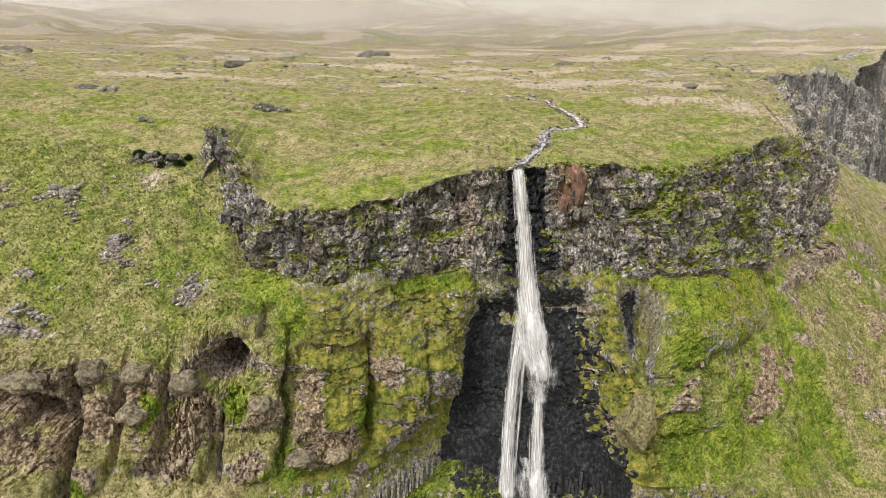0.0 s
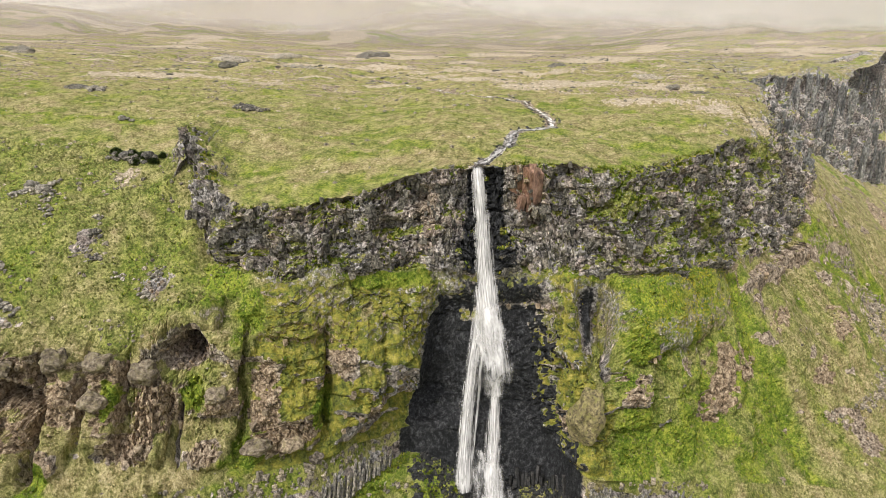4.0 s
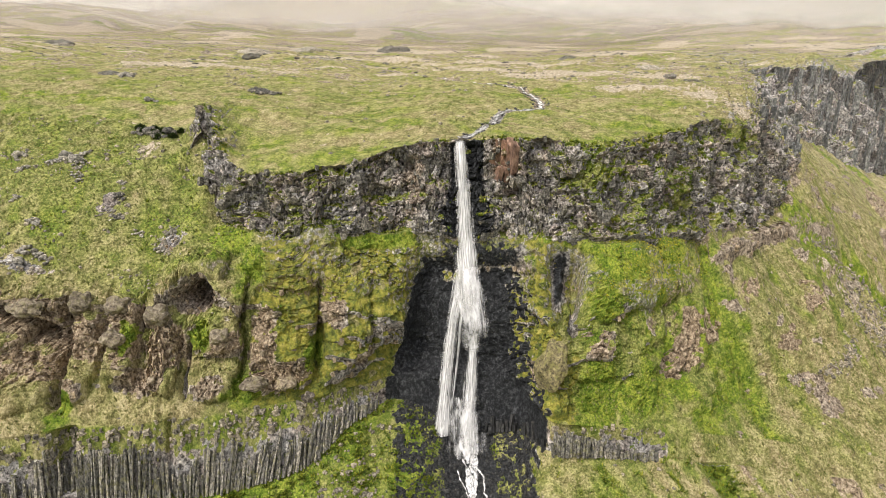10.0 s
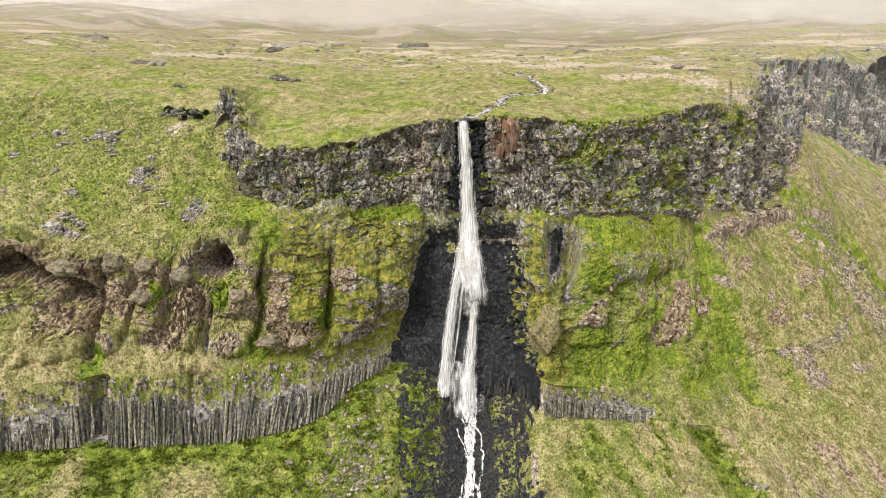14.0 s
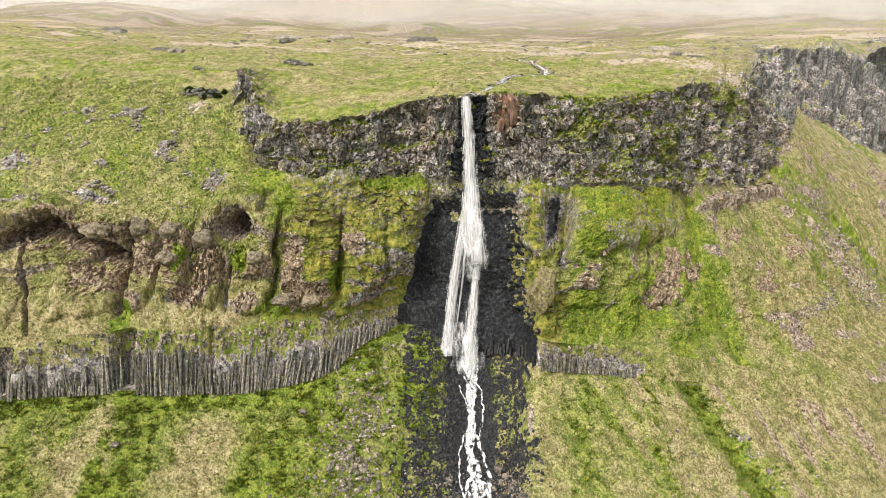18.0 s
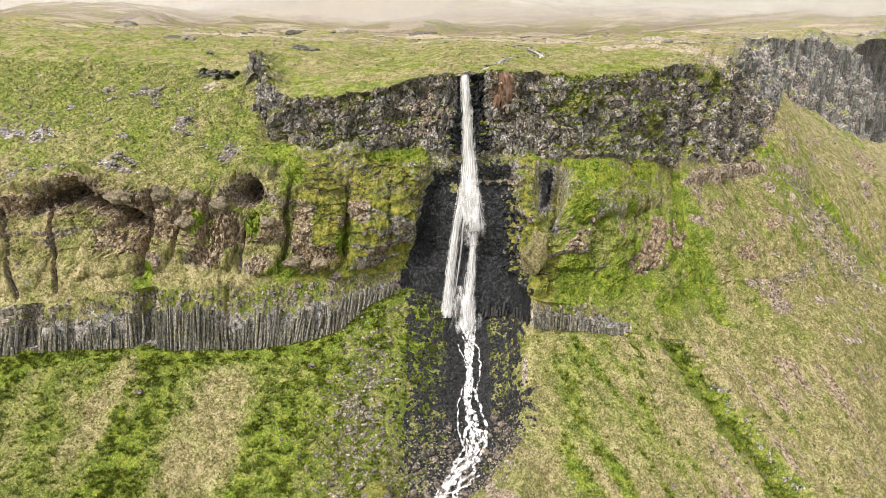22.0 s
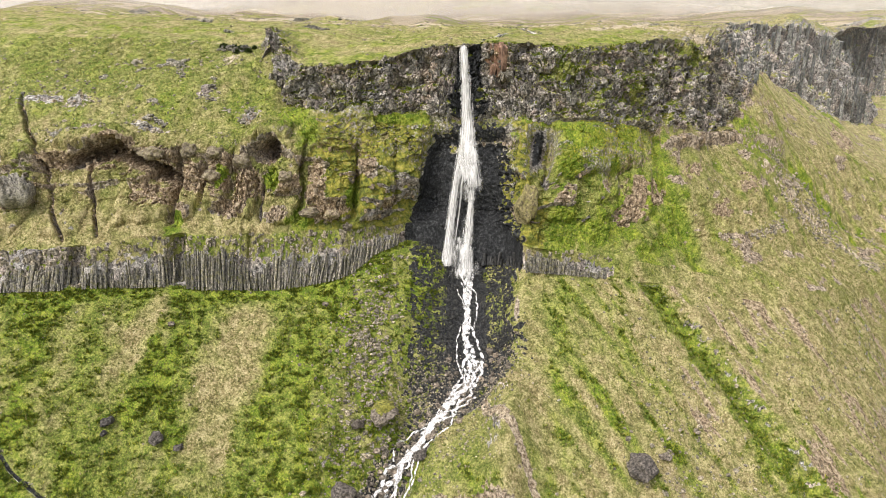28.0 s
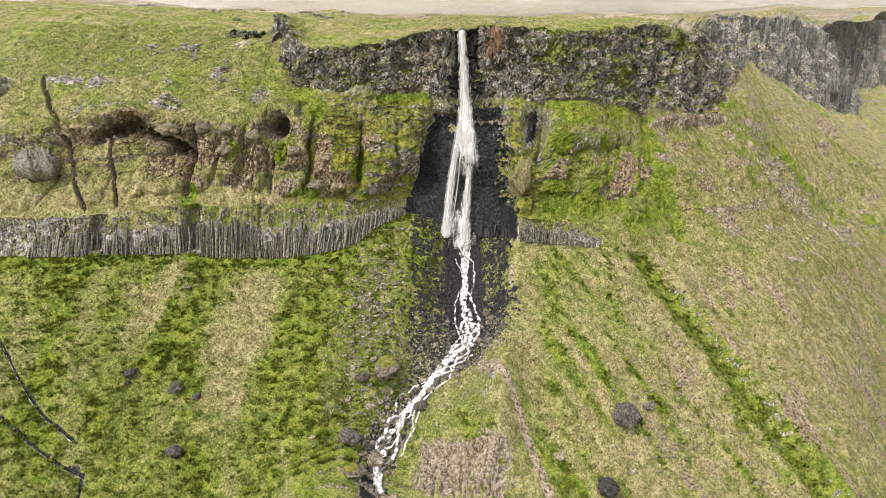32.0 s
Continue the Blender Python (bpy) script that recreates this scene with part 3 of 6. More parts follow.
for sx0, sy0, sw, sh in ((-154, 153, 9, 2.6), (-148, 142, 12, 2.4), (-134, 141, 5, 4), (-118, 121, 8, 2), (-97.5, 129, 7, 1.6), (-62.5, 144.5, 4, 2.2), (-84, 152, 2.2, 5)):
    red_slab = np.maximum(red_slab, smooth(0.3, 0.6, np.exp(-((x - sx0) / sw) ** 2 - ((Y[r2] - sy0) / sh) ** 2) + 0.5 * fi))
rock[r2] = slab * (1 - above) + above * rock[r2] * 0.5 + above * slab * (x > 90)
rock[r2] = np.maximum(rock[r2], 0.9 * red_slab)
moss[r2] = np.clip(smooth(-40, -30, x) * smooth(62, 50, x), 0, 1) * smooth(-0.45, 0.25, fbm(x / 7, z / 6, 0, 3, 63) + 0.25) * smooth(58, 52, z)
rust[r2] = np.clip(0.3 * np.exp(-((z - 44.5) / 4.0) ** 2) * smooth(10, 16, x) * smooth(50, 42, x) + 0.85 * np.clip(1.5 * brown_spot, 0, 1) + 0.7 * smooth(80, 95, x) + 0.45 * smooth(-5, -40, x) * butt, 0, 1)
edge_l, edge_r = 4 + 0.24 * (z - 20) + 4 * fbm(z / 7, 0, 0.5, 3, 67), 42 - 0.16 * (z - 10) + 5 * fbm(z / 6, 4, 0.5, 3, 67)
damp = smooth(edge_l - 1.2, edge_l + 0.8, x) * smooth(edge_r + 2.0, edge_r - 2.0, x + 7 * fi + 5 * pa) * smooth(48, 39, z + 8 * pa + 4 * fi)
wet_and_shade[r2] = np.maximum(damp, 0.62 * np.exp(-(((x - 27) / 17) ** 4 + ((z - 46) / 6) ** 4)))
rock[r2] = np.maximum(rock[r2], damp)
moss[r2] *= 1 - damp * smooth(36, 26, x)
rock[r2] = np.maximum(rock[r2], np.exp(-(((x - 27) / 17) ** 4 + ((z - 45) / 5.5) ** 4)) * smooth(-0.3, 0.1, fi + 0.3 * pa + 0.1))
rock[r2] = np.maximum(rock[r2], 0.75 * np.exp(-(east_d / 2.4) ** 2) * smooth(-0.4, 0.2, fi))
pale[r2] = 0.6 * tan_strip
green_run = np.clip(np.exp(-(east_d / 9) ** 2) + np.exp(-(side_gully / 4.5) ** 2) * smooth(-0.8, 0.0, pa), 0, 1)
lush[r2] = np.maximum(lush[r2], green_run)
# shade of the slot beside the spur, painted as bare blackened rock
rock[r2] = np.maximum(rock[r2], np.exp(-(((x - 51.5 - 0.12 * (z - 40)) / 3.2) ** 4 + ((z - 40) / 8) ** 4)))
wet_and_shade[r2] = np.maximum(wet_and_shade[r2], 0.7 * np.exp(-(((x - 51.5 - 0.12 * (z - 40)) / 2.8) ** 4 + ((z - 40) / 7.5) ** 4)))
lush[r2] = np.maximum(lush[r2] * np.where(x < -30, 0.55, 1.0), np.exp(-(((x - 78) / 20) ** 2 + ((z - 40) / 9) ** 2)) + 0.8 * np.exp(-(((x - 62) / 8) ** 2 + ((z - 14) / 10) ** 2)) + 0.7 * np.exp(-(((x + 58) / 7) ** 2)) * above)
vivid = np.zeros_like(x)
for gx0, gz0, gw, gh in ((-48, 32, 4, 5), (-37, 17, 5, 4), (-80, 18, 4, 5), (-66, 33, 2.5, 4), (-18.5, 24, 2, 6), (-45, 54, 7, 4), (-36, 48, 4, 5), (61, 13, 7, 8), (74, 12, 8, 5), (70, 46, 9, 4), (64, 36, 5, 6), (88, 46, 5, 4), (82, 34, 2.5, 4), (102, 30, 3, 9), (107, 14, 4, 8), (48, 52, 6, 2.5), (57, 50, 5, 3), (-4, 52, 9, 3), (98, 4, 9, 3)):
    vivid = np.maximum(vivid, smooth(0.3, 0.6, np.exp(-((x - gx0) / gw) ** 2 - ((z - gz0) / gh) ** 2) + 0.2 * fi + 0.25 * pa))
lush[r2] = np.maximum(lush[r2], vivid)
slope_run = fbm((0.8 * x + 0.6 * Y[r2]) / 7, (0.6 * x - 0.8 * Y[r2]) / 70, 0.5, 4, 27) * smooth(105, 150, x)
dry[r2] = dry[r2] + 1.3 * slope_run
lush[r2] = np.clip(lush[r2] - 1.2 * slope_run, 0, 1)
rock[r2] = rock[r2] * (1 - 0.75 * vivid)
moss[r2] = moss[r2] * (1 - 0.8 * vivid)
dry[r2] = dry[r2] - 1.2 * vivid
dry[r2] = np.clip(dry[r2] + 0.45 * smooth(-38, -52, x) * smooth(5.6, 4.9, vb) + 0.25 * smooth(105, 130, x) + 0.25 * (1 - above) * smooth(0, -50, x) - 0.3 * smooth(45, 75, x) * smooth(110, 90, x) - 0.9 * green_run + 0.25 * smooth(150, 185, x), 0, 1)
# lower rock band
x, z = X[r3], Z[r3]
fi = part_of(r3, fine)
rock[r3] = np.where(x < -108, smooth(-0.35, 0.2, fi + 0.25), smooth(-0.5, 0.2, fi + 0.35 - 1.0 * smooth(3.35, 3.8, V[r3]))) * smooth(84, 78, x)
lush[r3] = 0.6 - 0.4 * smooth(80, 95, x)
dry[r3] = np.clip(dry[r3] + 0.4 * smooth(80, 110, x), 0, 1)
rock[r3] = np.maximum(rock[r3], smooth(-3, 2, x) * smooth(49, 45, x))
wet_and_shade[r3] = smooth(-3, 2, x) * smooth(49, 45, x)
# talus
fi, pa = part_of(r5, fine), part_of(r5, patchy)
x, y, v = X[r5], Y[r5], V[r5]
half = (5.5 + 15 * smooth(72, 100, y)) * np.where(x > np.interp(y, (60, 100, 140), (12, 30, 25)), 0.78, 1.0)
bed = smooth(1.15, 0.85, beck_d / half + 0.25 * fi + 0.2 * pa) * smooth(2.0, 2.2, v + 0.4 * (y > 10))
veg = smooth(0.0, 0.3, fi + 0.6 * pa + 0.22) * smooth(0.3, 0.5, beck_d / half)
veg = np.maximum(veg, np.clip(0.9 * np.exp(-(((x - 10) / 4) ** 2 + ((y - 112) / 9) ** 2)) * smooth(-0.2, 0.2, fi), 0, 1))
rock[r5] = np.maximum(rock[r5] * 0.6, bed * (1 - veg))
rock[r5] = np.maximum(rock[r5], np.exp(-((x - 33) / 16) ** 4) * smooth(0.0, 0.1, face) * smooth(0.98, 0.86, face) * smooth(-0.45, 0.05, fi + 0.4 * pa + 0.2))
rust[r5] = 0.8 * np.exp(-((x - 33) / 18) ** 4) * smooth(30, 40, y) * smooth(66, 60, y)
rock[r5] = np.maximum(rock[r5], 0.9 * np.exp(-(runnel_d / 0.6) ** 2))
wet_and_shade[r5] = bed * (0.6 + 0.4 * smooth(80, 105, y))
straw = np.exp(-(((x + 79.5 + 2 * pa) / 3.8) ** 4 + ((y - 82) / 16) ** 4)) + 1.15 * np.exp(-(((x + 47 + 3 * pa + 0.06 * (y - 76)) / (9.5 - 0.05 * (76 - y))) ** 4 + ((y - 72) / 33) ** 4)) + 0.9 * smooth(75, 110, x) * smooth(-0.2, 0.3, pa + 0.25) + 0.45 * np.exp(-(((x + 100 + 0.3 * (y - 72)) / 6) ** 2 + ((y - 72) / 18) ** 2)) + 0.4 * np.exp(-(((x + 118 + 0.6 * (y - 50)) / 8) ** 2 + ((y - 50) / 22) ** 2))
wood = np.exp(-(((x + 67) / 5) ** 2 + ((y - 76) / 24) ** 2)) + np.exp(-(((x + 26) / 9) ** 2 + ((y - 86) / 22) ** 2)) + np.exp(-(gully_d / 4.5) ** 2) + np.exp(-((v - 2.97) / 0.06) ** 2) * smooth(10, -5, x) + 0.7 * np.exp(-(((x - 62) / 4) ** 2 + ((y - 112) / 14) ** 2))
green_gully = np.exp(-((np.maximum(gully_d + 2.2 * fi + 4.0 * pa, 0)) / (6.0 + 4.5 * smooth(115, 80, y))) ** 3) * smooth(78, 100, x) * (0.75 + 0.25 * smooth(-0.2, 0.2, pa))
straw = straw * (1 - green_gully)
wood = np.maximum(wood, green_gully)
dry[r5] = np.clip(dry[r5] - 0.8 * green_gully + 0.95 * straw - 0.6 * wood + 0.1 - 0.42 * smooth(40, 10, x) - 0.5 * np.exp(-(((x - 66 - 0.1 * (y - 100)) / 5) ** 2)) * smooth(80, 100, y), 0, 1)
lush[r5] = np.clip(np.maximum(lush[r5] * (1 - straw) + 0.45 * smooth(30, 0, x) * (1 - np.clip(straw, 0, 1)), wood), 0, 1)
bare_path = np.clip(1.0 * np.exp(-((path_d + 0.8 * fi) / 1.5) ** 4) * smooth(-0.7, 0.1, fi + 0.4) + 0.7 * np.exp(-(((x - 43) / 6) ** 2 + ((y - 72) / 5) ** 2)) * smooth(0, 0.3, fi) + 0.8 * np.exp(-(((x - 45.5) / 1.3) ** 2 + ((y - 112) / 7) ** 2)), 0, 1)
rock[r5] = np.maximum(rock[r5], bare_path)
rust[r5] = np.maximum(rust[r5], bare_path)
pale[r5] = 0.5 * bare_path
wet_and_shade[r5] = np.maximum(wet_and_shade[r5], np.exp(-(runnel_d / 0.9) ** 2))
across, along = 0.77 * x + 0.63 * y, 0.63 * x - 0.77 * y
streaks = fbm(across / 5.0, along / 60, 0.5, 4, 55) + 0.5 * fbm(across / 1.8, along / 26, 0.5, 3, 56)
east = smooth(48, 75, x)
dry[r5] = np.clip(dry[r5] + east * (1 - green_gully) * 0.9 * streaks + 0.12 * east + 0.3 * smooth(85, 140, x) * (1 - green_gully), 0, 1)
lush[r5] = np.clip(lush[r5] - 0.6 * east * streaks * (1 - green_gully), 0, 1)
scree_patch = smooth(70, 105, x) * smooth(0.02, 0.35, 0.7 * fbm((x + 0.5 * y) / 14, y / 20, 0, 4, 74) + 0.55 * streaks) * (gully_d > 6)
rock[r5] = np.maximum(rock[r5], 0.6 * scree_patch)
rust[r5] = np.maximum(rust[r5], 1.0 * scree_patch)
x, y = X[r6], Y[r6]
rock[r6] = np.maximum(rock[r6], np.exp(-(upper_d / 2.4) ** 4) * 0.9)
wet_and_shade[r6] = np.exp(-(upper_d / 2.4) ** 4) * 0.5
rust[rows(10, 12)] = np.maximum(rust[rows(10, 12)], 0.75)
for px0, py0, pw, ph in ((100, 268, 26, 9), (118, 250, 10, 14), (125, 232, 6, 12), (58, 326, 26, 11), (92, 345, 30, 10), (20, 362, 34, 10), (116, 316, 18, 12), (-20, 385, 40, 10), (40, 415, 60, 14), (-60, 440, 60, 12), (70, 296, 16, 6), (54, 313, 16, 5), (72, 342, 16, 7), (24, 364, 12, 6), (39, 343, 10, 5), (72, 404, 24, 10), (-125, 327, 40, 7), (-70, 318, 26, 5)):
    spot = np.exp(-(((X[r6] - px0) / pw) ** 2 + ((Y[r6] - py0) / ph) ** 2))
    rock[r6] = np.maximum(rock[r6] * (1 - 0.6 * smooth(0.1, 0.4, spot)), 0.52 * smooth(0.2, 0.55, spot + 0.45 * part_of(r6, fine)))
    rust[r6] = np.maximum(rust[r6], smooth(0.1, 0.4, spot))
    pale[r6] = np.maximum(pale[r6], 0.9 * smooth(0.3, 0.65, spot + 0.5 * part_of(r6, fine) + 0.35 * part_of(r6, patchy)))
    dry[r6] = np.clip(dry[r6] + 0.9 * smooth(0.05, 0.35, spot + 0.3 * part_of(r6, patchy)), 0, 1)
x, y = X[rows(11, 14)], Y[rows(11, 14)]
dry[rows(11, 14)] = np.clip(0.95 + 1.2 * fbm(x / 170, y / 40, 0, 4, 68), 0, 1)
rock[rows(11, 12)] = np.maximum(rock[rows(11, 12)], 0.9 * smooth(-0.15, 0.15, fbm(x / 60, y / 18, 0, 4, 72))[:BANDS[12] - BANDS[11]])
rock[rows(12, 14)] = smooth(-0.45, -0.05, fbm(x / 200, y / 90, 0, 4, 69))[BANDS[12] - BANDS[11]:] * 0.8
rust[rows(12, 14)] = 0.8
r12 = rows(11, 14)
pale[r12] = 0.62 * smooth(-0.1, 0.4, fbm(X[r12] / 110, Y[r12] / 75, 0, 5, 58) + 0.12 * smooth(150, 320, X[r12]) + 0.15 * smooth(-250, -500, X[r12]))
r11 = rows(10, 11)
pale[r11] = np.maximum(pale[r11], 0.7 * smooth(0.22, 0.42, fbm(X[r11] / 60, Y[r11] / 12, 0, 4, 59)) * smooth(270, 330, Y[r11]))
pale[cliff_rows] = np.maximum(pale[cliff_rows], 0.8 * soil)
r15 = rows(9, 12)
nose = smooth(170, 200, X[r15]) * smooth(430, 380, X[r15]) * smooth(640, 560, Y[r15]) * smooth(-0.3, 0.2, -fbm(X[r15] / 20, Y[r15] / 20, 0, 3, 26) + 0.2)
rust[r15] = rust[r15] * (1 - nose)
pale[r15] = pale[r15] * (1 - nose)
one = np.ones(shape, np.float32)
COVER_A = np.stack([np.clip(rock, 0, 1), np.clip(moss, 0, 1), np.clip(wet_and_shade, 0, 1), np.clip(pale, 0, 1)], 2).astype(np.float32)
COVER_B = np.stack([np.clip(dry, 0, 1), np.clip(rust, 0, 1), np.clip(lush, 0, 1), one], 2).astype(np.float32)


# ---- materials ----
def material(name, rough=0.9):
    m = bpy.data.materials.new(name)
    m.use_nodes = True
    b = m.node_tree.nodes["Principled BSDF"]
    b.inputs["Roughness"].default_value = rough
    return m, m.node_tree.nodes, m.node_tree.links, b


def mixed(nodes, links, fac, a, b):
    n = nodes.new("ShaderNodeMix")
    n.data_type = "RGBA"
    for sock, val in ((n.inputs[0], fac), (n.inputs[6], a), (n.inputs[7], b)):
        if isinstance(val, tuple):
            sock.default_value = (*val, 1)
        elif isinstance(val, (int, float)):
            sock.default_value = val
        else:
            links.new(val, sock)
    return n.outputs[2]


def noise_node(nodes, links, scale, detail=4.0, stretch=(1, 1, 1), rough=0.6, coords=None):
    if coords is None:
        coords = nodes.new("ShaderNodeNewGeometry").outputs["Position"]
    mp = nodes.new("ShaderNodeMapping")
    mp.inputs["Scale"].default_value = stretch
    links.new(coords, mp.inputs[0])
    n = nodes.new("ShaderNodeTexNoise")
    n.inputs["Scale"].default_value, n.inputs["Detail"].default_value, n.inputs["Roughness"].default_value = scale, detail, rough
    links.new(mp.outputs[0], n.inputs["Vector"])
    return n.outputs["Fac"]


def ramp(nodes, links, fac, *stops):
    n = nodes.new("ShaderNodeValToRGB")
    els = n.color_ramp.elements
    while len(els) < len(stops):
        els.new(0.5)
    for el, (p, c) in zip(els, stops):
        el.position, el.color = p, (*c, 1) if isinstance(c, tuple) else (c, c, c, 1)
    links.new(fac, n.inputs[0])
    return n.outputs[0]


def land_material():
    m, n, l, b = material("land")
    a, c = n.new("ShaderNodeAttribute"), n.new("ShaderNodeAttribute")
    a.attribute_name, c.attribute_name = "cover_a", "cover_b"
    sa, sc = n.new("ShaderNodeSeparateColor"), n.new("ShaderNodeSeparateColor")
    l.new(a.outputs["Color"], sa.inputs[0]), l.new(c.outputs["Color"], sc.inputs[0])
    tuft = noise_node(n, l, 1.5, 8, (1, 1, 0.7), 0.82)
    hummock = noise_node(n, l, 0.33, 5, (1, 1, 0.7), 0.6)
    both = n.new("ShaderNodeMix")
    both.inputs[0].default_value = 0.3
    l.new(tuft, both.inputs[2]), l.new(hummock, both.inputs[3])
    tuft = both.outputs[0]
    patch = noise_node(n, l, 0.16, 5, (1, 1, 0.6), 0.65)
    torn = noise_node(n, l, 0.9, 8, (1, 1, 0.8), 0.78)

    def crisp(value, spread):
        """A cover's border, torn at the scale of stones and tussocks."""
        add = n.new("ShaderNodeMath")
        add.operation = "MULTIPLY_ADD"
        l.new(torn, add.inputs[0])
        add.inputs[1].default_value = spread
        l.new(value, add.inputs[2])
        cut_off = n.new("ShaderNodeMapRange")
        cut_off.interpolation_type = "SMOOTHSTEP"
        cut_off.inputs["From Min"].default_value, cut_off.inputs["From Max"].default_value = 0.43 + spread * 0.5, 0.57 + spread * 0.5
        l.new(add.outputs[0], cut_off.inputs[0])
        return cut_off.outputs[0]

    rocky, mossed, damp_and_shade, red = crisp(sa.outputs[0], 0.95), crisp(sa.outputs[1], 1.1), crisp(sa.outputs[2], 0.9), sc.outputs[1]
    green = ramp(n, l, tuft, (0.40, (0.045, 0.066, 0.011)), (0.485, (0.150, 0.176, 0.038)), (0.57, (0.36, 0.345, 0.115)))
    straw = ramp(n, l, tuft, (0.40, (0.098, 0.080, 0.032)), (0.485, (0.262, 0.214, 0.098)), (0.57, (0.49, 0.41, 0.235)))
    rich = ramp(n, l, tuft, (0.40, (0.036, 0.070, 0.006)), (0.485, (0.135, 0.190, 0.020)), (0.57, (0.31, 0.325, 0.050)))
    grass = mixed(n, l, sc.outputs[2], green, rich)
    dryness = n.new("ShaderNodeMath")
    dryness.operation = "MULTIPLY_ADD"
    l.new(patch, dryness.inputs[0])
    dryness.inputs[1].default_value = 2.4
    shift = n.new("ShaderNodeMath")
    shift.operation = "SUBTRACT"
    l.new(sc.outputs[0], shift.inputs[0])
    shift.inputs[1].default_value = 1.42
    l.new(shift.outputs[0], dryness.inputs[2])
    dryness.use_clamp = True
    grass = mixed(n, l, dryness.outputs[0], grass, straw)
    mossy = ramp(n, l, noise_node(n, l, 0.42, 9, rough=0.7), (0.37, (0.055, 0.066, 0.018)), (0.46, (0.15, 0.165, 0.033)), (0.54, (0.245, 0.225, 0.038)), (0.64, (0.36, 0.31, 0.085)))
    grass = mixed(n, l, mossed, grass, mossy)
    crag = noise_node(n, l, 1.0, 9, (1, 1, 0.8), 0.78)
    stone = ramp(n, l, crag, (0.40, (0.034, 0.031, 0.029)), (0.465, (0.178, 0.172, 0.167)), (0.54, (0.36, 0.35, 0.338)), (0.62, (0.60, 0.58, 0.555)))
    warm = ramp(n, l, noise_node(n, l, 0.12, 4), (0.45, (1, 1, 1)), (0.7, (1.08, 0.93, 0.85)))
    mul = n.new("ShaderNodeMix")
    mul.data_type, mul.blend_type = "RGBA", "MULTIPLY"
    mul.inputs[0].default_value = 1
    l.new(stone, mul.inputs[6]), l.new(warm, mul.inputs[7])
    stain = ramp(n, l, noise_node(n, l, 0.17, 5, (1, 1, 0.6), 0.7), (0.36, (0.52, 0.49, 0.48)), (0.5, (1.0, 0.96, 0.94)), (0.62, (1.4, 1.33, 1.27)))
    mul2 = n.new("ShaderNodeMix")
    mul2.data_type, mul2.blend_type = "RGBA", "MULTIPLY"
    mul2.inputs[0].default_value = 1
    l.new(mul.outputs[2], mul2.inputs[6]), l.new(stain, mul2.inputs[7])
    earth = ramp(n, l, crag, (0.40, (0.058, 0.042, 0.028)), (0.485, (0.24, 0.172, 0.112)), (0.59, (0.50, 0.40, 0.285)))
    stone = mixed(n, l, sc.outputs[1], mul2.outputs[2], earth)
    black = ramp(n, l, crag, (0.40, (0.008, 0.008, 0.0088)), (0.51, (0.022, 0.0225, 0.024)), (0.62, (0.085, 0.085, 0.088)))
    # black for wet rock, and for the shade painted into the spur's slot
    stone = mixed(n, l, damp_and_shade, stone, black)
    speck = ramp(n, l, noise_node(n, l, 3.6, 4, (1, 1, 0.8), 0.8), (0.36, (0.52, 0.53, 0.54)), (0.5, (1.0, 1.0, 1.0)), (0.64, (1.5, 1.49, 1.46)))
    fleck = n.new("ShaderNodeMix")
    fleck.data_type, fleck.blend_type = "RGBA", "MULTIPLY"
    fleck.inputs[0].default_value = 0.75
    gravel = ramp(n, l, crag, (0.40, (0.20, 0.155, 0.105)), (0.49, (0.40, 0.325, 0.235)), (0.59, (0.62, 0.53, 0.41)))
    l.new(mixed(n, l, crisp(a.outputs["Alpha"], 0.8), mixed(n, l, rocky, grass, stone), gravel), fleck.inputs[6]), l.new(speck, fleck.inputs[7])
    l.new(fleck.outputs[2], b.inputs["Base Color"])
    r = n.new("ShaderNodeMapRange")
    r.inputs["To Min"].default_value, r.inputs["To Max"].default_value = 0.92, 0.55
    l.new(sa.outputs[2], r.inputs[0]), l.new(r.outputs[0], b.inputs["Roughness"])
    bump = n.new("ShaderNodeBump")
    bump.inputs["Strength"].default_value, bump.inputs["Distance"].default_value = 1.0, 0.45
    l.new(mixed(n, l, rocky, tuft, crag), bump.inputs["Height"])
    l.new(bump.outputs[0], b.inputs["Normal"])
    b.inputs["Specular IOR Level"].default_value = 0.18
    return m


LAND = land_material()


# ---- ground, slopes and cliffs ----
def sheet(name, r0, r1, label, category, faceted=False):
    g = G[r0:r1 + 1].reshape(-1, 3)
    rows, cols = r1 + 1 - r0, G.shape[1]
    idx = np.arange(rows * cols).reshape(rows, cols)
    quads = np.stack([idx[:-1, :-1], idx[:-1, 1:], idx[1:, 1:], idx[1:, :-1]], 2).reshape(-1, 4)
    me = bpy.data.meshes.new(name)
    me.vertices.add(len(g)), me.loops.add(quads.size), me.polygons.add(len(quads))
    me.vertices.foreach_set("co", g.astype(np.float32).ravel())
    me.loops.foreach_set("vertex_index", quads.astype(np.int32).ravel())
    me.polygons.foreach_set("loop_start", np.arange(0, quads.size, 4, dtype=np.int32))
    me.polygons.foreach_set("use_smooth", np.full(len(quads), not faceted))
    me.update(calc_edges=True)
    for key, data in (("cover_a", COVER_A), ("cover_b", COVER_B)):
        at = me.attributes.new(key, "FLOAT_COLOR", "POINT")
        at.data.foreach_set("color", data[r0:r1 + 1].reshape(-1))
    me.materials.append(LAND)
    return tagged(new(name, me), label, category, kind="structure")


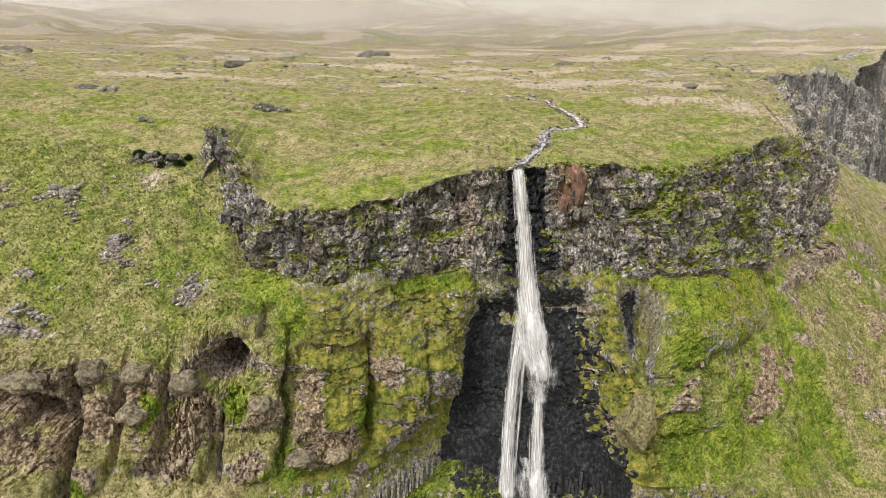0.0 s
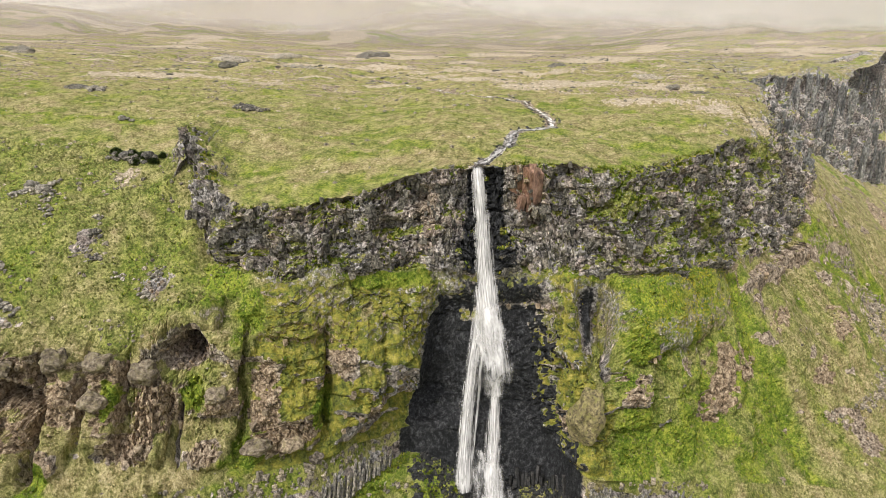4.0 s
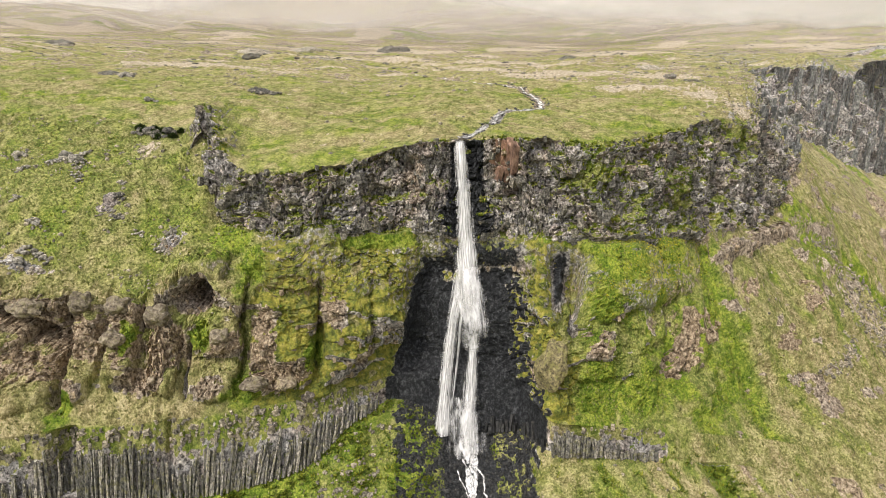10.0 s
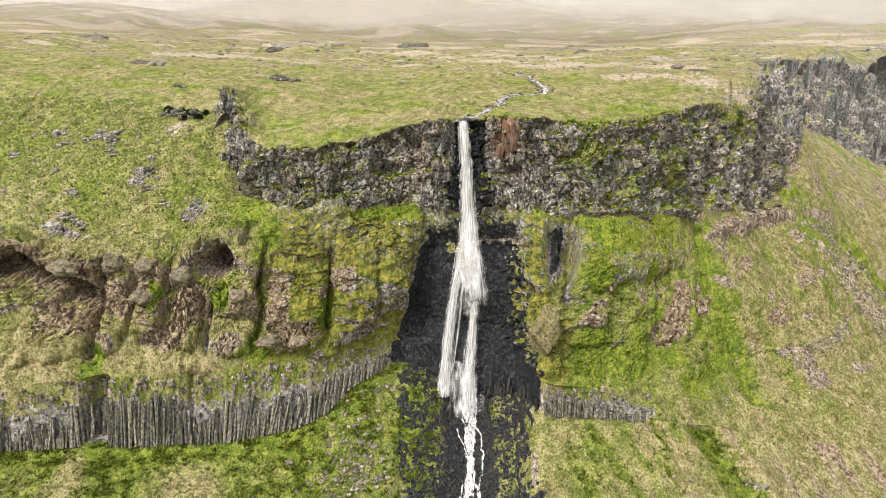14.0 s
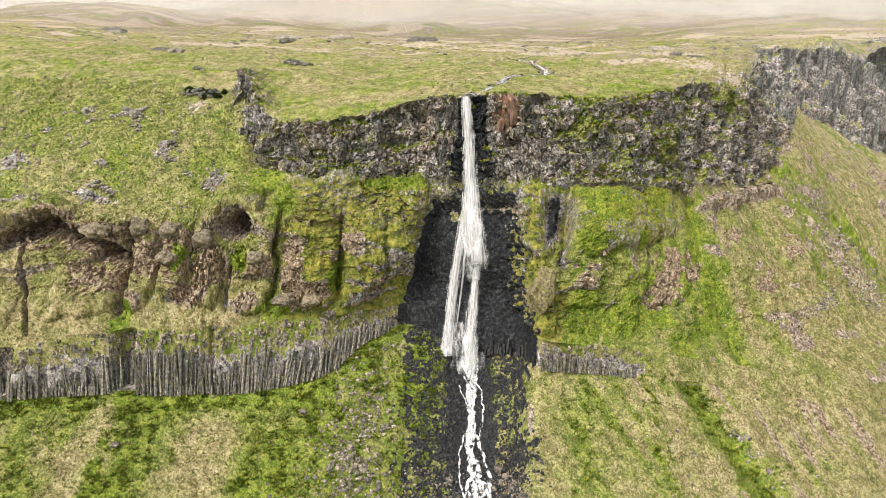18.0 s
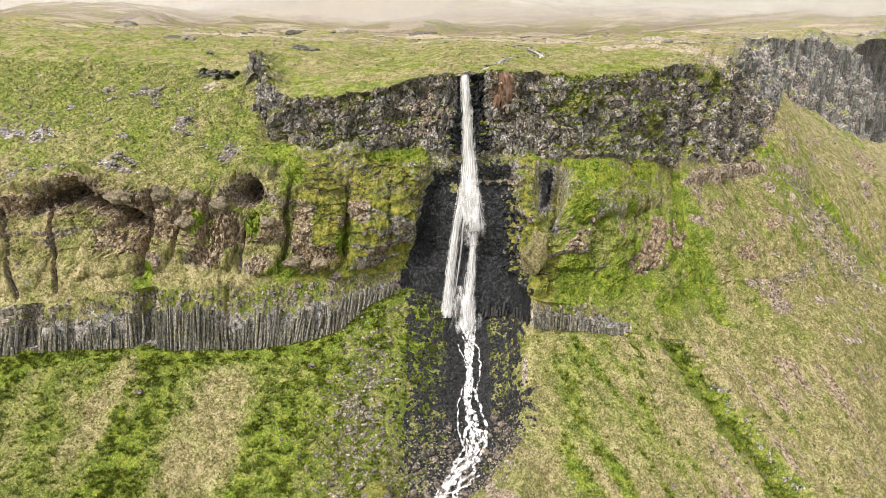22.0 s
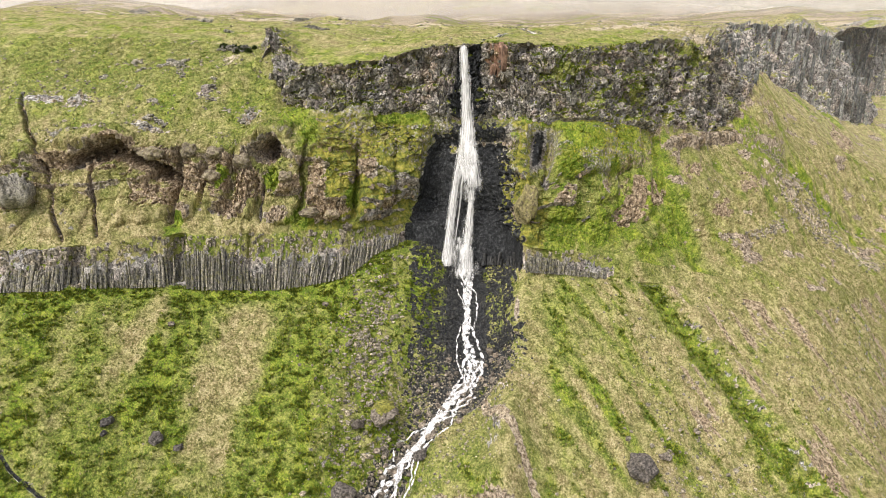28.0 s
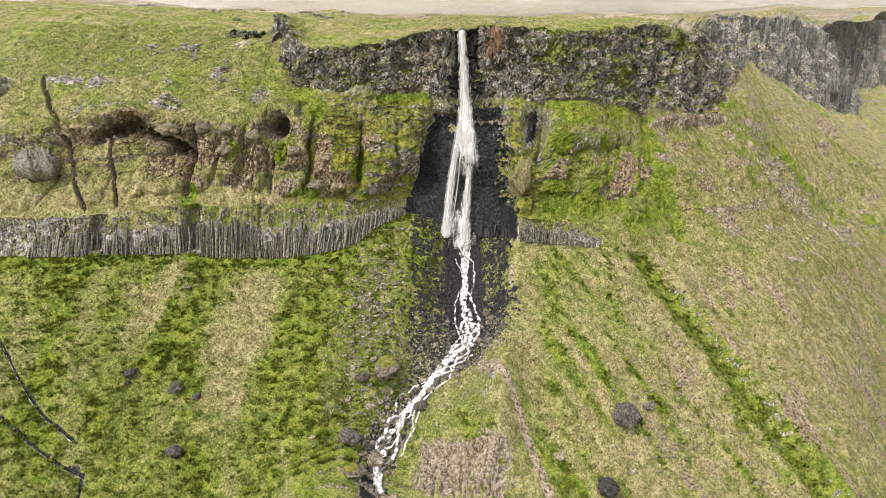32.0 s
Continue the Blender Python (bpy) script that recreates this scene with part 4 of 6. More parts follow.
ground = sheet("ground", BANDS[0], BANDS[3], "green and straw-coloured grass slope below the cliffs, strewn with stones", "ground")
cliff_lower = sheet("cliff_lower", BANDS[3], BANDS[4], "low grey band of basalt columns at the slope's head", "cliff")
slope_middle = sheet("slope_middle", BANDS[4], BANDS[7], "mossy rock buttresses and grass ledges between two cliffs", "slope", True)
cliff_upper = sheet("cliff_upper", BANDS[7], BANDS[9], "dark fractured basalt cliff with grass on its ledges", "cliff", True)
ground_plateau = sheet("ground_plateau", BANDS[9], BANDS[14], "grassy plateau above the cliff rising to misty hills", "ground")


# ---- helpers for things ----
rng = np.random.default_rng(7)


def mesh_from(name, verts, faces, mat, smooth_faces=False):
    me = bpy.data.meshes.new(name)
    me.from_pydata([tuple(p) for p in verts], [], [tuple(f) for f in faces])
    me.materials.append(mat)
    if smooth_faces:
        me.polygons.foreach_set("use_smooth", np.ones(len(me.polygons), bool))
    me.update()
    return me


def fast_mesh(name, verts, tris, mat, smooth_faces=False):
    """A large mesh of triangles from arrays."""
    me = bpy.data.meshes.new(name)
    tris = np.asarray(tris, np.int32)
    me.vertices.add(len(verts)), me.loops.add(tris.size), me.polygons.add(len(tris))
    me.vertices.foreach_set("co", np.asarray(verts, np.float32).ravel())
    me.loops.foreach_set("vertex_index", tris.ravel())
    me.polygons.foreach_set("loop_start", np.arange(0, tris.size, 3, dtype=np.int32))
    me.polygons.foreach_set("use_smooth", np.full(len(tris), smooth_faces))
    me.update(calc_edges=True)
    me.materials.append(mat)
    return me


def child(name, me, parent, label=""):
    ob = new(name, me)
    ob.parent = parent
    return tagged(ob, label)


def height(x, y, a=1, b=3):
    """The ground's height at a place, in the bands a to b."""
    r = rows(a, b)
    d = (X[r] - x) ** 2 + (Y[r] - y) ** 2
    return float(Z[r].reshape(-1)[np.argmin(d)])


def heights(pts, a, b, step=1):
    r = rows(a, b)
    gx, gy, gz = X[r][::step, ::step].ravel(), Y[r][::step, ::step].ravel(), Z[r][::step, ::step].ravel()
    keep = (gx > pts[:, 0].min() - 4) & (gx < pts[:, 0].max() + 4) & (gy > pts[:, 1].min() - 4) & (gy < pts[:, 1].max() + 4)
    gx, gy, gz = gx[keep], gy[keep], gz[keep]
    return np.array([gz[np.argmin((gx - px) ** 2 + (gy - py) ** 2)] for px, py in pts[:, :2]])


AREA = np.linalg.norm(np.cross(np.gradient(G, axis=1), np.gradient(G, axis=0)), axis=2)


def scatter(r, weight, count, seed):
    """Places on the ground drawn by weight and area: points, normals, and flat indices of the rows r."""
    g = np.random.default_rng(seed)
    w = (weight * AREA[r]).ravel()
    i = np.searchsorted(np.cumsum(w) / w.sum(), g.random(count))
    i = np.clip(i, 0, len(w) - 1)
    p = G[r].reshape(-1, 3)[i].copy()
    cell = np.sqrt(AREA[r].ravel()[i])[:, None]
    nn = N[r].reshape(-1, 3)[i]
    j = (g.random((count, 3)) - 0.5) * cell
    p += j - nn * np.sum(j * nn, axis=1, keepdims=True)
    return p, nn, i


def resample(path, step):
    p = np.array(path, float)
    s = np.concatenate([[0], np.cumsum(np.linalg.norm(np.diff(p, axis=0), axis=1))])
    return pchip(s, p, np.arange(0, s[-1], step))


# ---- more materials ----
def stone_material(name, dark, mid, light, scale=1.6, island=False, stretch=(1, 1, 1), rough=0.9, lichen=0.0):
    m, n, l, b = material(name, rough)
    if island:
        rnd = n.new("ShaderNodeNewGeometry").outputs["Random Per Island"]
    else:
        rnd = n.new("ShaderNodeObjectInfo").outputs["Random"]
    f = noise_node(n, l, scale, 7, stretch, 0.72)
    col = ramp(n, l, f, (0.38, dark), (0.5, mid), (0.63, light))
    tone = ramp(n, l, rnd, (0.0, (0.55, 0.54, 0.52)), (0.5, (0.95, 0.93, 0.9)), (1.0, (1.5, 1.42, 1.3)))
    mul = n.new("ShaderNodeMix")
    mul.data_type, mul.blend_type = "RGBA", "MULTIPLY"
    mul.inputs[0].default_value = 1
    l.new(col, mul.inputs[6]), l.new(tone, mul.inputs[7])
    out = mul.outputs[2]
    if lichen:
        spot = ramp(n, l, noise_node(n, l, 0.7, 5, rough=0.7), (0.5, 0.0), (0.62, lichen))
        out = mixed(n, l, spot, out, (0.23, 0.21, 0.07))
    l.new(out, b.inputs["Base Color"])
    bump = n.new("ShaderNodeBump")
    bump.inputs["Strength"].default_value, bump.inputs["Distance"].default_value = 0.8, 0.3
    l.new(f, bump.inputs["Height"]), l.new(bump.outputs[0], b.inputs["Normal"])
    return m


BASALT = stone_material("basalt", (0.024, 0.022, 0.02), (0.11, 0.102, 0.088), (0.33, 0.305, 0.265))
BASALT_BITS = stone_material("basalt_bits", (0.025, 0.023, 0.02), (0.12, 0.111, 0.094), (0.36, 0.335, 0.29), island=True)
COLUMN = stone_material("column_basalt", (0.022, 0.021, 0.019), (0.165, 0.153, 0.138), (0.42, 0.395, 0.35), scale=1.9, stretch=(1, 1, 0.55), lichen=0.5)
WETROCK = stone_material("wet_basalt", (0.008, 0.008, 0.009), (0.026, 0.025, 0.025), (0.07, 0.066, 0.064), rough=0.45)
WET_BITS = stone_material("wet_stones", (0.006, 0.006, 0.006), (0.024, 0.023, 0.0225), (0.075, 0.071, 0.067), rough=0.45, island=True)
BOULDER = stone_material("boulder_rock", (0.045, 0.037, 0.03), (0.175, 0.145, 0.118), (0.37, 0.32, 0.27), scale=1.3)
BOULDER_BITS = stone_material("stones", (0.06, 0.052, 0.040), (0.23, 0.20, 0.155), (0.48, 0.43, 0.35), island=True)
BROWN_BITS = stone_material("brown_stones", (0.07, 0.054, 0.037), (0.26, 0.20, 0.14), (0.46, 0.38, 0.285), island=True)
MOSSROCK = stone_material("mossy_boulder", (0.035, 0.03, 0.018), (0.13, 0.11, 0.06), (0.27, 0.24, 0.12), scale=1.3, lichen=0.9)


def leaf_material(name, stops):
    m, n, l, b = material(name, 0.8)
    rnd = n.new("ShaderNodeNewGeometry").outputs["Random Per Island"]
    l.new(ramp(n, l, rnd, *stops), b.inputs["Base Color"])
    b.inputs["Specular IOR Level"].default_value = 0.2
    return m


TUFT = leaf_material("tuft_grass", ((0.0, (0.15, 0.17, 0.045)), (0.5, (0.205, 0.215, 0.065)), (0.85, (0.27, 0.255, 0.095)), (1.0, (0.38, 0.33, 0.18))))
HERB = leaf_material("herb_leaf", ((0.0, (0.06, 0.11, 0.013)), (0.5, (0.13, 0.175, 0.018)), (0.85, (0.23, 0.25, 0.025)), (1.0, (0.34, 0.31, 0.03))))
SHRUB = leaf_material("shrub_leaf", ((0.0, (0.024, 0.04, 0.012)), (0.7, (0.06, 0.09, 0.024)), (1.0, (0.14, 0.165, 0.05))))
BLOOM = leaf_material("yellow_flower", ((0.0, (0.36, 0.31, 0.02)), (1.0, (0.55, 0.47, 0.04))))


def water_material(name, thin, cover, scale, stretch, tone=1.0):
    """White falling water: torn foam that thins out towards its edges."""
    m, n, l, b = material(name, 0.5)
    at = n.new("ShaderNodeAttribute")
    at.attribute_name = "run"
    f = noise_node(n, l, scale, 6, stretch, 0.65, at.outputs["Vector"])
    sep = n.new("ShaderNodeSeparateXYZ")
    l.new(at.outputs["Vector"], sep.inputs[0])
    add = n.new("ShaderNodeMath")
    add.operation = "ADD"
    l.new(f, add.inputs[0]), l.new(sep.outputs[2], add.inputs[1])
    l.new(ramp(n, l, add.outputs[0], (thin, 0.0), (cover, 0.97)), b.inputs["Alpha"])
    l.new(ramp(n, l, f, (0.34, (0.40 * tone, 0.39 * tone, 0.385 * tone)), (0.48, (0.68 * tone, 0.655 * tone, 0.635 * tone)), (0.62, (0.92 * tone, 0.885 * tone, 0.87 * tone))), b.inputs["Base Color"])
    return m


FALLING = water_material("falling_water", 0.41, 0.92, 1.0, (2.6, 0.10, 0.0))
SPRAY = water_material("spray", 0.50, 2.8, 1.0, (0.5, 0.12, 0.0))
FOAM = water_material("beck_foam", 0.58, 0.72, 1.0, (0.8, 0.5, 0.0), 0.95)


# ---- waterfall ----
def ribbon(name, centres, widths, mat, parent, label="", bulge=0.5, across=12, seed=0, ragged=0.25, normal=(0, -1, 0), step=0.5, depth=0.0):
    c = np.array(centres, float)
    s = np.concatenate([[0], np.cumsum(np.linalg.norm(np.diff(c, axis=0), axis=1))])
    q = np.arange(0, s[-1] + step, step)
    q = q[q <= s[-1]]
    p = pchip(s, c, q)
    w = np.interp(q, s, widths)
    t = np.linspace(-1, 1, across + 1)
    side = np.cross(np.gradient(p, axis=0), np.array(normal, float))
    side /= np.linalg.norm(side, axis=1, keepdims=True)
    rag = 1 + ragged * np.stack([grain(q / 2.2, 0.3, seed, 5), grain(q / 2.2, 5.3, seed, 5)], 1)
    half = np.where(t[None] < 0, rag[:, :1], rag[:, 1:]) * w[:, None] / 2
    pts = p[:, None] + side[:, None] * (half * t[None])[..., None] + np.array(normal, float)[None, None] * (bulge * w[:, None] * (1 - t[None] ** 2) * 0.5 + depth + 0.25 * grain(t[None] * w[:, None] * 0.8, q[:, None] / 3, seed, 8))[..., None]
    k, a = len(q), across + 1
    idx = np.arange(k * a).reshape(k, a)
    tri = np.concatenate([np.stack([idx[:-1, :-1], idx[:-1, 1:], idx[1:, 1:]], 2).reshape(-1, 3), np.stack([idx[:-1, :-1], idx[1:, 1:], idx[1:, :-1]], 2).reshape(-1, 3)])
    me = fast_mesh(name, pts.reshape(-1, 3), tri, mat, True)
    ends = np.minimum(smooth(0, 1.5, q), smooth(s[-1] + 0.01, s[-1] - 2.0, q) * 0.5 + 0.5)
    lean = 0.34 * (1 - np.abs(t[None]) ** 2.2) * ends[:, None] - 0.14
    run = np.stack([half * t[None] + seed * 13.7, q[:, None] + 0 * t[None], lean], 2)
    at = me.attributes.new("run", "FLOAT_VECTOR", "POINT")
    at.data.foreach_set("vector", run.reshape(-1).astype(np.float32))
    return child(name, me, parent, label)


waterfall = tagged(new("waterfall"), "tall white two-tier waterfall dropping over a black basalt cliff", "waterfall")
waterfall.location = (0, 0, 0)
ribbon("upper_drop", [(20.0, 166.8, 79.9), (20.3, 165.2, 77.5), (21.2, 163.0, 67.9), (22.1, 160.0, 56.5), (22.8, 157.0, 46.7), (23.6, 153.8, 38.0), (24.2, 151.5, 31)], [3.4, 4.0, 5.0, 6.2, 7.6, 9.2, 9.0], FALLING, waterfall, "single white column of falling water", seed=1)
ribbon("upper_drop", [(20.1, 166.6, 79.8), (20.4, 164.9, 77.5), (21.3, 162.6, 67.9), (22.3, 159.6, 56.5), (23.2, 156.6, 46.7), (24.4, 153.4, 38.0)], [2.8, 3.2, 3.9, 4.8, 6.0, 7.0], FALLING, waterfall, seed=2, depth=0.3)
ribbon("left_strand", [(22.2, 157.0, 48.0), (21.2, 154.4, 40.0), (20.4, 152.2, 34), (19.3, 149.6, 26.0), (18.2, 146.5, 16.2), (17.5, 142.3, 5.0), (17.2, 137.5, -4.3)], [2.4, 3.8, 4.2, 4.4, 4.6, 5.4, 6.6], FALLING, waterfall, "veil of water spread over dark rock", seed=3)
ribbon("left_strand", [(20.8, 153.2, 36), (19.1, 149.4, 26.0), (17.8, 146.2, 16.2), (17.0, 142.0, 5.0), (16.7, 137.2, -4.3)], [2.2, 2.6, 3.0, 3.6, 4.4], FALLING, waterfall, seed=4, depth=0.3)
ribbon("middle_thread", [(22.2, 153.0, 33.0), (21.6, 149.8, 26), (21.0, 147.6, 17), (20.2, 144.5, 9), (19.4, 141, 2)], [1.8, 1.3, 0.9, 0.8, 0.6], FALLING, waterfall, seed=5)
ribbon("right_drop", [(24.4, 154.4, 40), (25.4, 152.0, 34.0), (26.6, 148.9, 26.6), (26.6, 148.2, 25.0)], [5.0, 6.8, 6.4, 4.0], FALLING, waterfall, seed=6, ragged=0.12)
ribbon("right_strand", [(26.4, 148.0, 25.4), (26.0, 147.6, 22.8), (25.5, 145.2, 15.1), (25.0, 140.3, 4.7), (25.4, 135.0, -5.6)], [2.2, 2.8, 4.2, 5.2, 6.6], FALLING, waterfall, "narrow strand below a ledge", seed=7)
ribbon("right_strand", [(25.8, 147.2, 22.2), (25.3, 144.8, 15.1), (25.0, 139.9, 4.7), (25.5, 134.6, -5.6)], [1.8, 2.8, 3.8, 5.4], FALLING, waterfall, seed=8, depth=0.3)
ribbon("spray", [(23.2, 155.5, 44), (24.4, 151.5, 36.0), (25.6, 147.6, 28), (25.6, 145.8, 20)], [7, 11, 12, 8], SPRAY, waterfall, "thin drifting spray", seed=9, depth=0.5)
ribbon("spray", [(24, 141.5, 8), (24, 136.5, 0), (24.5, 132.5, -6.5)], [8, 12, 14], SPRAY, waterfall, seed=10, depth=0.6)


# ---- stones: shapes that are shared ----
def lump(seed, rough=0.35, cuts=2, flat=0.75):
    """A weathered, faceted stone about 2 m across, resting at z = -0.55."""
    bm = bmesh.new()
    bmesh.ops.create_icosphere(bm, subdivisions=cuts, radius=1)
    g = np.random.default_rng(seed)
    planes = [(Vector(g.normal(size=3)).normalized(), 0.62 + 0.3 * g.random()) for _ in range(9)]
    for vert in bm.verts:
        d = vert.co.normalized()
        reach = 1.0
        for nrm, far in planes:
            c = d.dot(nrm)
            if c > 0.05:
                reach = min(reach, far / c)
        vert.co = d * reach * (1 + rough * (0.35 if cuts < 3 else 0.75) * noise.noise(d * 1.7 + Vector((seed * 3.1, 0, 0))) + rough * 0.16 * noise.noise(d * 4.6 + Vector((0, seed * 2.3, 0))) + (rough * 0.14 * noise.noise(d * 11 + Vector((seed, 0, 0))) if cuts > 2 else 0))
        vert.co.z *= flat
    me = bpy.data.meshes.new("stone")
    bm.to_mesh(me)
    bm.free()
    return me


def with_material(me, mat, name):
    m = me.copy()
    m.name = name
    m.materials.clear()
    m.materials.append(mat)
    return m


OUTCROP = stone_material("outcrop_rock", (0.06, 0.055, 0.047), (0.25, 0.23, 0.20), (0.50, 0.465, 0.41), scale=1.5, lichen=0.15)
LUMPS = [lump(i + 1) for i in range(7)]
FINE_LUMPS = [lump(i + 21, 0.42, 4, 0.85) for i in range(3)]
BOULDER_MESH = [with_material(me, BOULDER, "boulder") for me in LUMPS]
WET_MESH = [with_material(me, WETROCK, "wet_boulder") for me in LUMPS]
BASALT_MESH = [with_material(me, BASALT, "crag_stone") for me in LUMPS]
PALE_MESH = [with_material(me, OUTCROP, "pale_stone") for me in LUMPS]
DARKROCK = stone_material("dark_rock", (0.018, 0.016, 0.0155), (0.068, 0.06, 0.056), (0.17, 0.152, 0.142), scale=1.4)
TAN = stone_material("tan_rock", (0.07, 0.055, 0.04), (0.24, 0.19, 0.135), (0.45, 0.39, 0.29), scale=1.2, lichen=0.35)
BIG_MESH = [with_material(FINE_LUMPS[0], BOULDER, "big_boulder"), with_material(FINE_LUMPS[1], DARKROCK, "dark_boulder"), with_material(FINE_LUMPS[2], BOULDER, "boulder"), with_material(FINE_LUMPS[1], TAN, "rock_head")]


def joined_lumps(name, p, nn, size, mat, seed, sink=0.25, shapes=None, stretch=None):
    """Many stones in one mesh."""
    g = np.random.default_rng(seed)
    shapes = shapes or [lump(50 + seed + i, 0.4, 1, 0.8) for i in range(4)]
    vs, fs, base = [], [], 0
    pick = g.integers(0, len(shapes), len(p))
    for k, me in enumerate(shapes):
        co = np.array([v.co[:] for v in me.vertices])
        tri = np.array([f.vertices[:] for f in me.polygons])
        i = np.flatnonzero(pick == k)
        if not len(i):
            continue
        ang = g.random(len(i)) * 6.283
        c, s = np.cos(ang)[:, None], np.sin(ang)[:, None]
        sc = size[i][:, None, None] * (0.7 + 0.6 * g.random((len(i), 1, 3)))
        if stretch is not None:
            sc = sc * np.array(stretch)
        loc = co[None] * sc * 0.5
        rot = np.stack([loc[..., 0] * c - loc[..., 1] * s, loc[..., 0] * s + loc[..., 1] * c, loc[..., 2]], 2)
        rot = rot + (p[i] + nn[i] * (0.5 - sink * 2) * size[i][:, None] * 0.5)[:, None]
        vs.append(rot.reshape(-1, 3))
        fs.append((tri[None] + (np.arange(len(i)) * len(co))[:, None, None] + base).reshape(-1, 3))
        base += len(i) * len(co)
    return fast_mesh(name, np.concatenate(vs), np.concatenate(fs), mat)


def crag_mesh(seed):
    """A low broken outcrop, about 2 m across: one jointed mass with steps and cracks."""
    bm = bmesh.new()
    bmesh.ops.create_icosphere(bm, subdivisions=5, radius=1)
    co = np.array([v.co[:] for v in bm.verts])
    ang = np.arctan2(co[:, 1], co[:, 0])
    wide = 1 + 0.35 * fbm(np.cos(ang) * 1.3, np.sin(ang) * 1.3, 0 * ang + seed, 3, 60)
    x, y = co[:, 0] * wide * 1.15, co[:, 1] * wide * 0.8
    a1, a2, own = cells(x / 0.30 + 0.3 * grain(x * 3, y * 3, 0 * x, seed), y / 0.26, 70 + seed)
    b1, b2, _ = cells(x / 0.12, y / 0.12, 80 + seed)
    top = np.clip(co[:, 2], 0, 1) ** 0.9 * (0.22 + 0.42 * own + 0.25 * fbm(x * 1.5, y * 1.5, 0 * x + seed, 2, 61)) - 0.14 * smooth(0.16, 0.0, a2 - a1) - 0.05 * smooth(0.2, 0.0, b2 - b1)
    z = np.where(co[:, 2] > 0, top, co[:, 2] * 0.7) - 0.1
    for k, vert in enumerate(bm.verts):
        vert.co = (x[k], y[k], z[k])
    me = bpy.data.meshes.new("outcrop")
    bm.to_mesh(me)
    bm.free()
    me.materials.append(OUTCROP_DARK if seed % 2 else OUTCROP)
    return me


OUTCROP_DARK = stone_material("outcrop_basalt", (0.025, 0.023, 0.02), (0.10, 0.092, 0.078), (0.27, 0.25, 0.215), scale=1.5, lichen=0.3)
CRAGS = [crag_mesh(i) for i in range(5)]


def place_boulder(mesh, x, y, size, label, name="boulder", a=1, b=3, group="", turn=0.0, squash=(1, 1, 1), sink=0.25, z=None):
    if z is None:
        z = height(x, y, a, b)
    ob = new(name, mesh)
    ob.matrix_world = Matrix.Translation((x, y, z + size * squash[2] * (0.28 - sink * 0.5))) @ Euler((0.1 * math.sin(x), 0.1 * math.cos(y), turn or x * 1.7)).to_matrix().to_4x4() @ Matrix.Diagonal((size / 2 * squash[0], size / 2 * squash[1], size / 2 * squash[2], 1))
    return tagged(ob, label, "boulder", group)


def cap_mesh():
    """A skin of moss over the top of the mossy boulder."""
    bm = bmesh.new()
    bm.from_mesh(FINE_LUMPS[0])
    bmesh.ops.delete(bm, geom=[f for f in bm.faces if f.calc_center_median().z < 0.46 + 0.22 * noise.noise(f.calc_center_median() * 3)], context="FACES")
    for vert in bm.verts:
        vert.co *= 1.025 + 0.02 * noise.noise(vert.co * 9)
    me = bpy.data.meshes.new("moss_cap")
    bm.to_mesh(me)
    bm.free()
    me.materials.append(MOSS)
    return me


def moss_material():
    m, n, l, b = material("moss", 0.95)
    l.new(ramp(n, l, noise_node(n, l, 1.2, 7, rough=0.75), (0.38, (0.06, 0.062, 0.014)), (0.5, (0.17, 0.165, 0.03)), (0.62, (0.31, 0.28, 0.06))), b.inputs["Base Color"])
    return m


MOSS = moss_material()
MOSS_CAP = cap_mesh()

# single boulders on the lower slope
for x, y, size, kind, label in (
        (4.5, 74, 10.5, 0, "huge brown boulder capped with yellow moss beside the beck"), (-3, 69.5, 4.6, 2, "brown boulder leaning towards a larger one"),
        (-2, 49, 7.5, 1, "dark slab-sided boulder on the beck's bank"), (5.6, 47.5, 6.5, 2, "rounded brown boulder standing in the beck"),
        (2.0, 37, 6.5, 0, "mossy boulder beside the lower beck"), (-75, 51.5, 4.2, 1, "lone dark boulder on open grass"), (-74.5, 48.5, 2.4, 1, "small dark boulder below another"),
        (-59.7, 50.8, 5.0, 1, "dark flat boulder sunk in lush grass"), (-53, 51, 3.0, 1, "small dark boulder in the grass"), (-51.8, 33.6, 4.8, 1, "dark upright boulder on the lower grass slope"),
        (-24, 107, 2.8, 2, "brown boulder below the basalt columns"), (-72, 86, 2.8, 2, "brown stone among lush herbs"), (84.3, 67.5, 10.0, 1, "large dark grey rounded boulder on the dry slope"),
        (92.6, 74, 4.0, 2, "reddish boulder behind a larger dark one"), (62.8, 53.5, 3.6, 2, "pale boulder on the dry grass"), (118, 99, 2.2, 2, "pale stone in the green gully"), (122, 94, 1.8, 2, "pale stone in the green gully"),
        (104.5, 85.6, 2.8, 2, "pale stone on the scree slope"), (77, 46, 7.0, 1, "dark rock breaking out of the dry slope"), (36.5, 106.5, 3.6, 2, "reddish boulder at the scree's edge"),
        (39, 103.5, 3.0, 2, "reddish boulder at the scree's edge"), (35, 101.5, 2.6, 2, "reddish boulder at the scree's edge"), (38, 97.5, 2.0, 2, "pale boulder beside the footpath"), (17.3, 67.5, 5.0, 1, "dark boulder on the beck's grassy bank"), (45.5, 103, 2.6, 0, "mossy squared stone at the head of the footpath")):
    stone = place_boulder(BIG_MESH[kind], x, y, size, label, squash=(1, 0.85, 0.8), sink=-0.15 if size > 4 else 0.2)
    if kind == 0:
        child("moss_cap", MOSS_CAP, stone, "yellow-green moss cap")

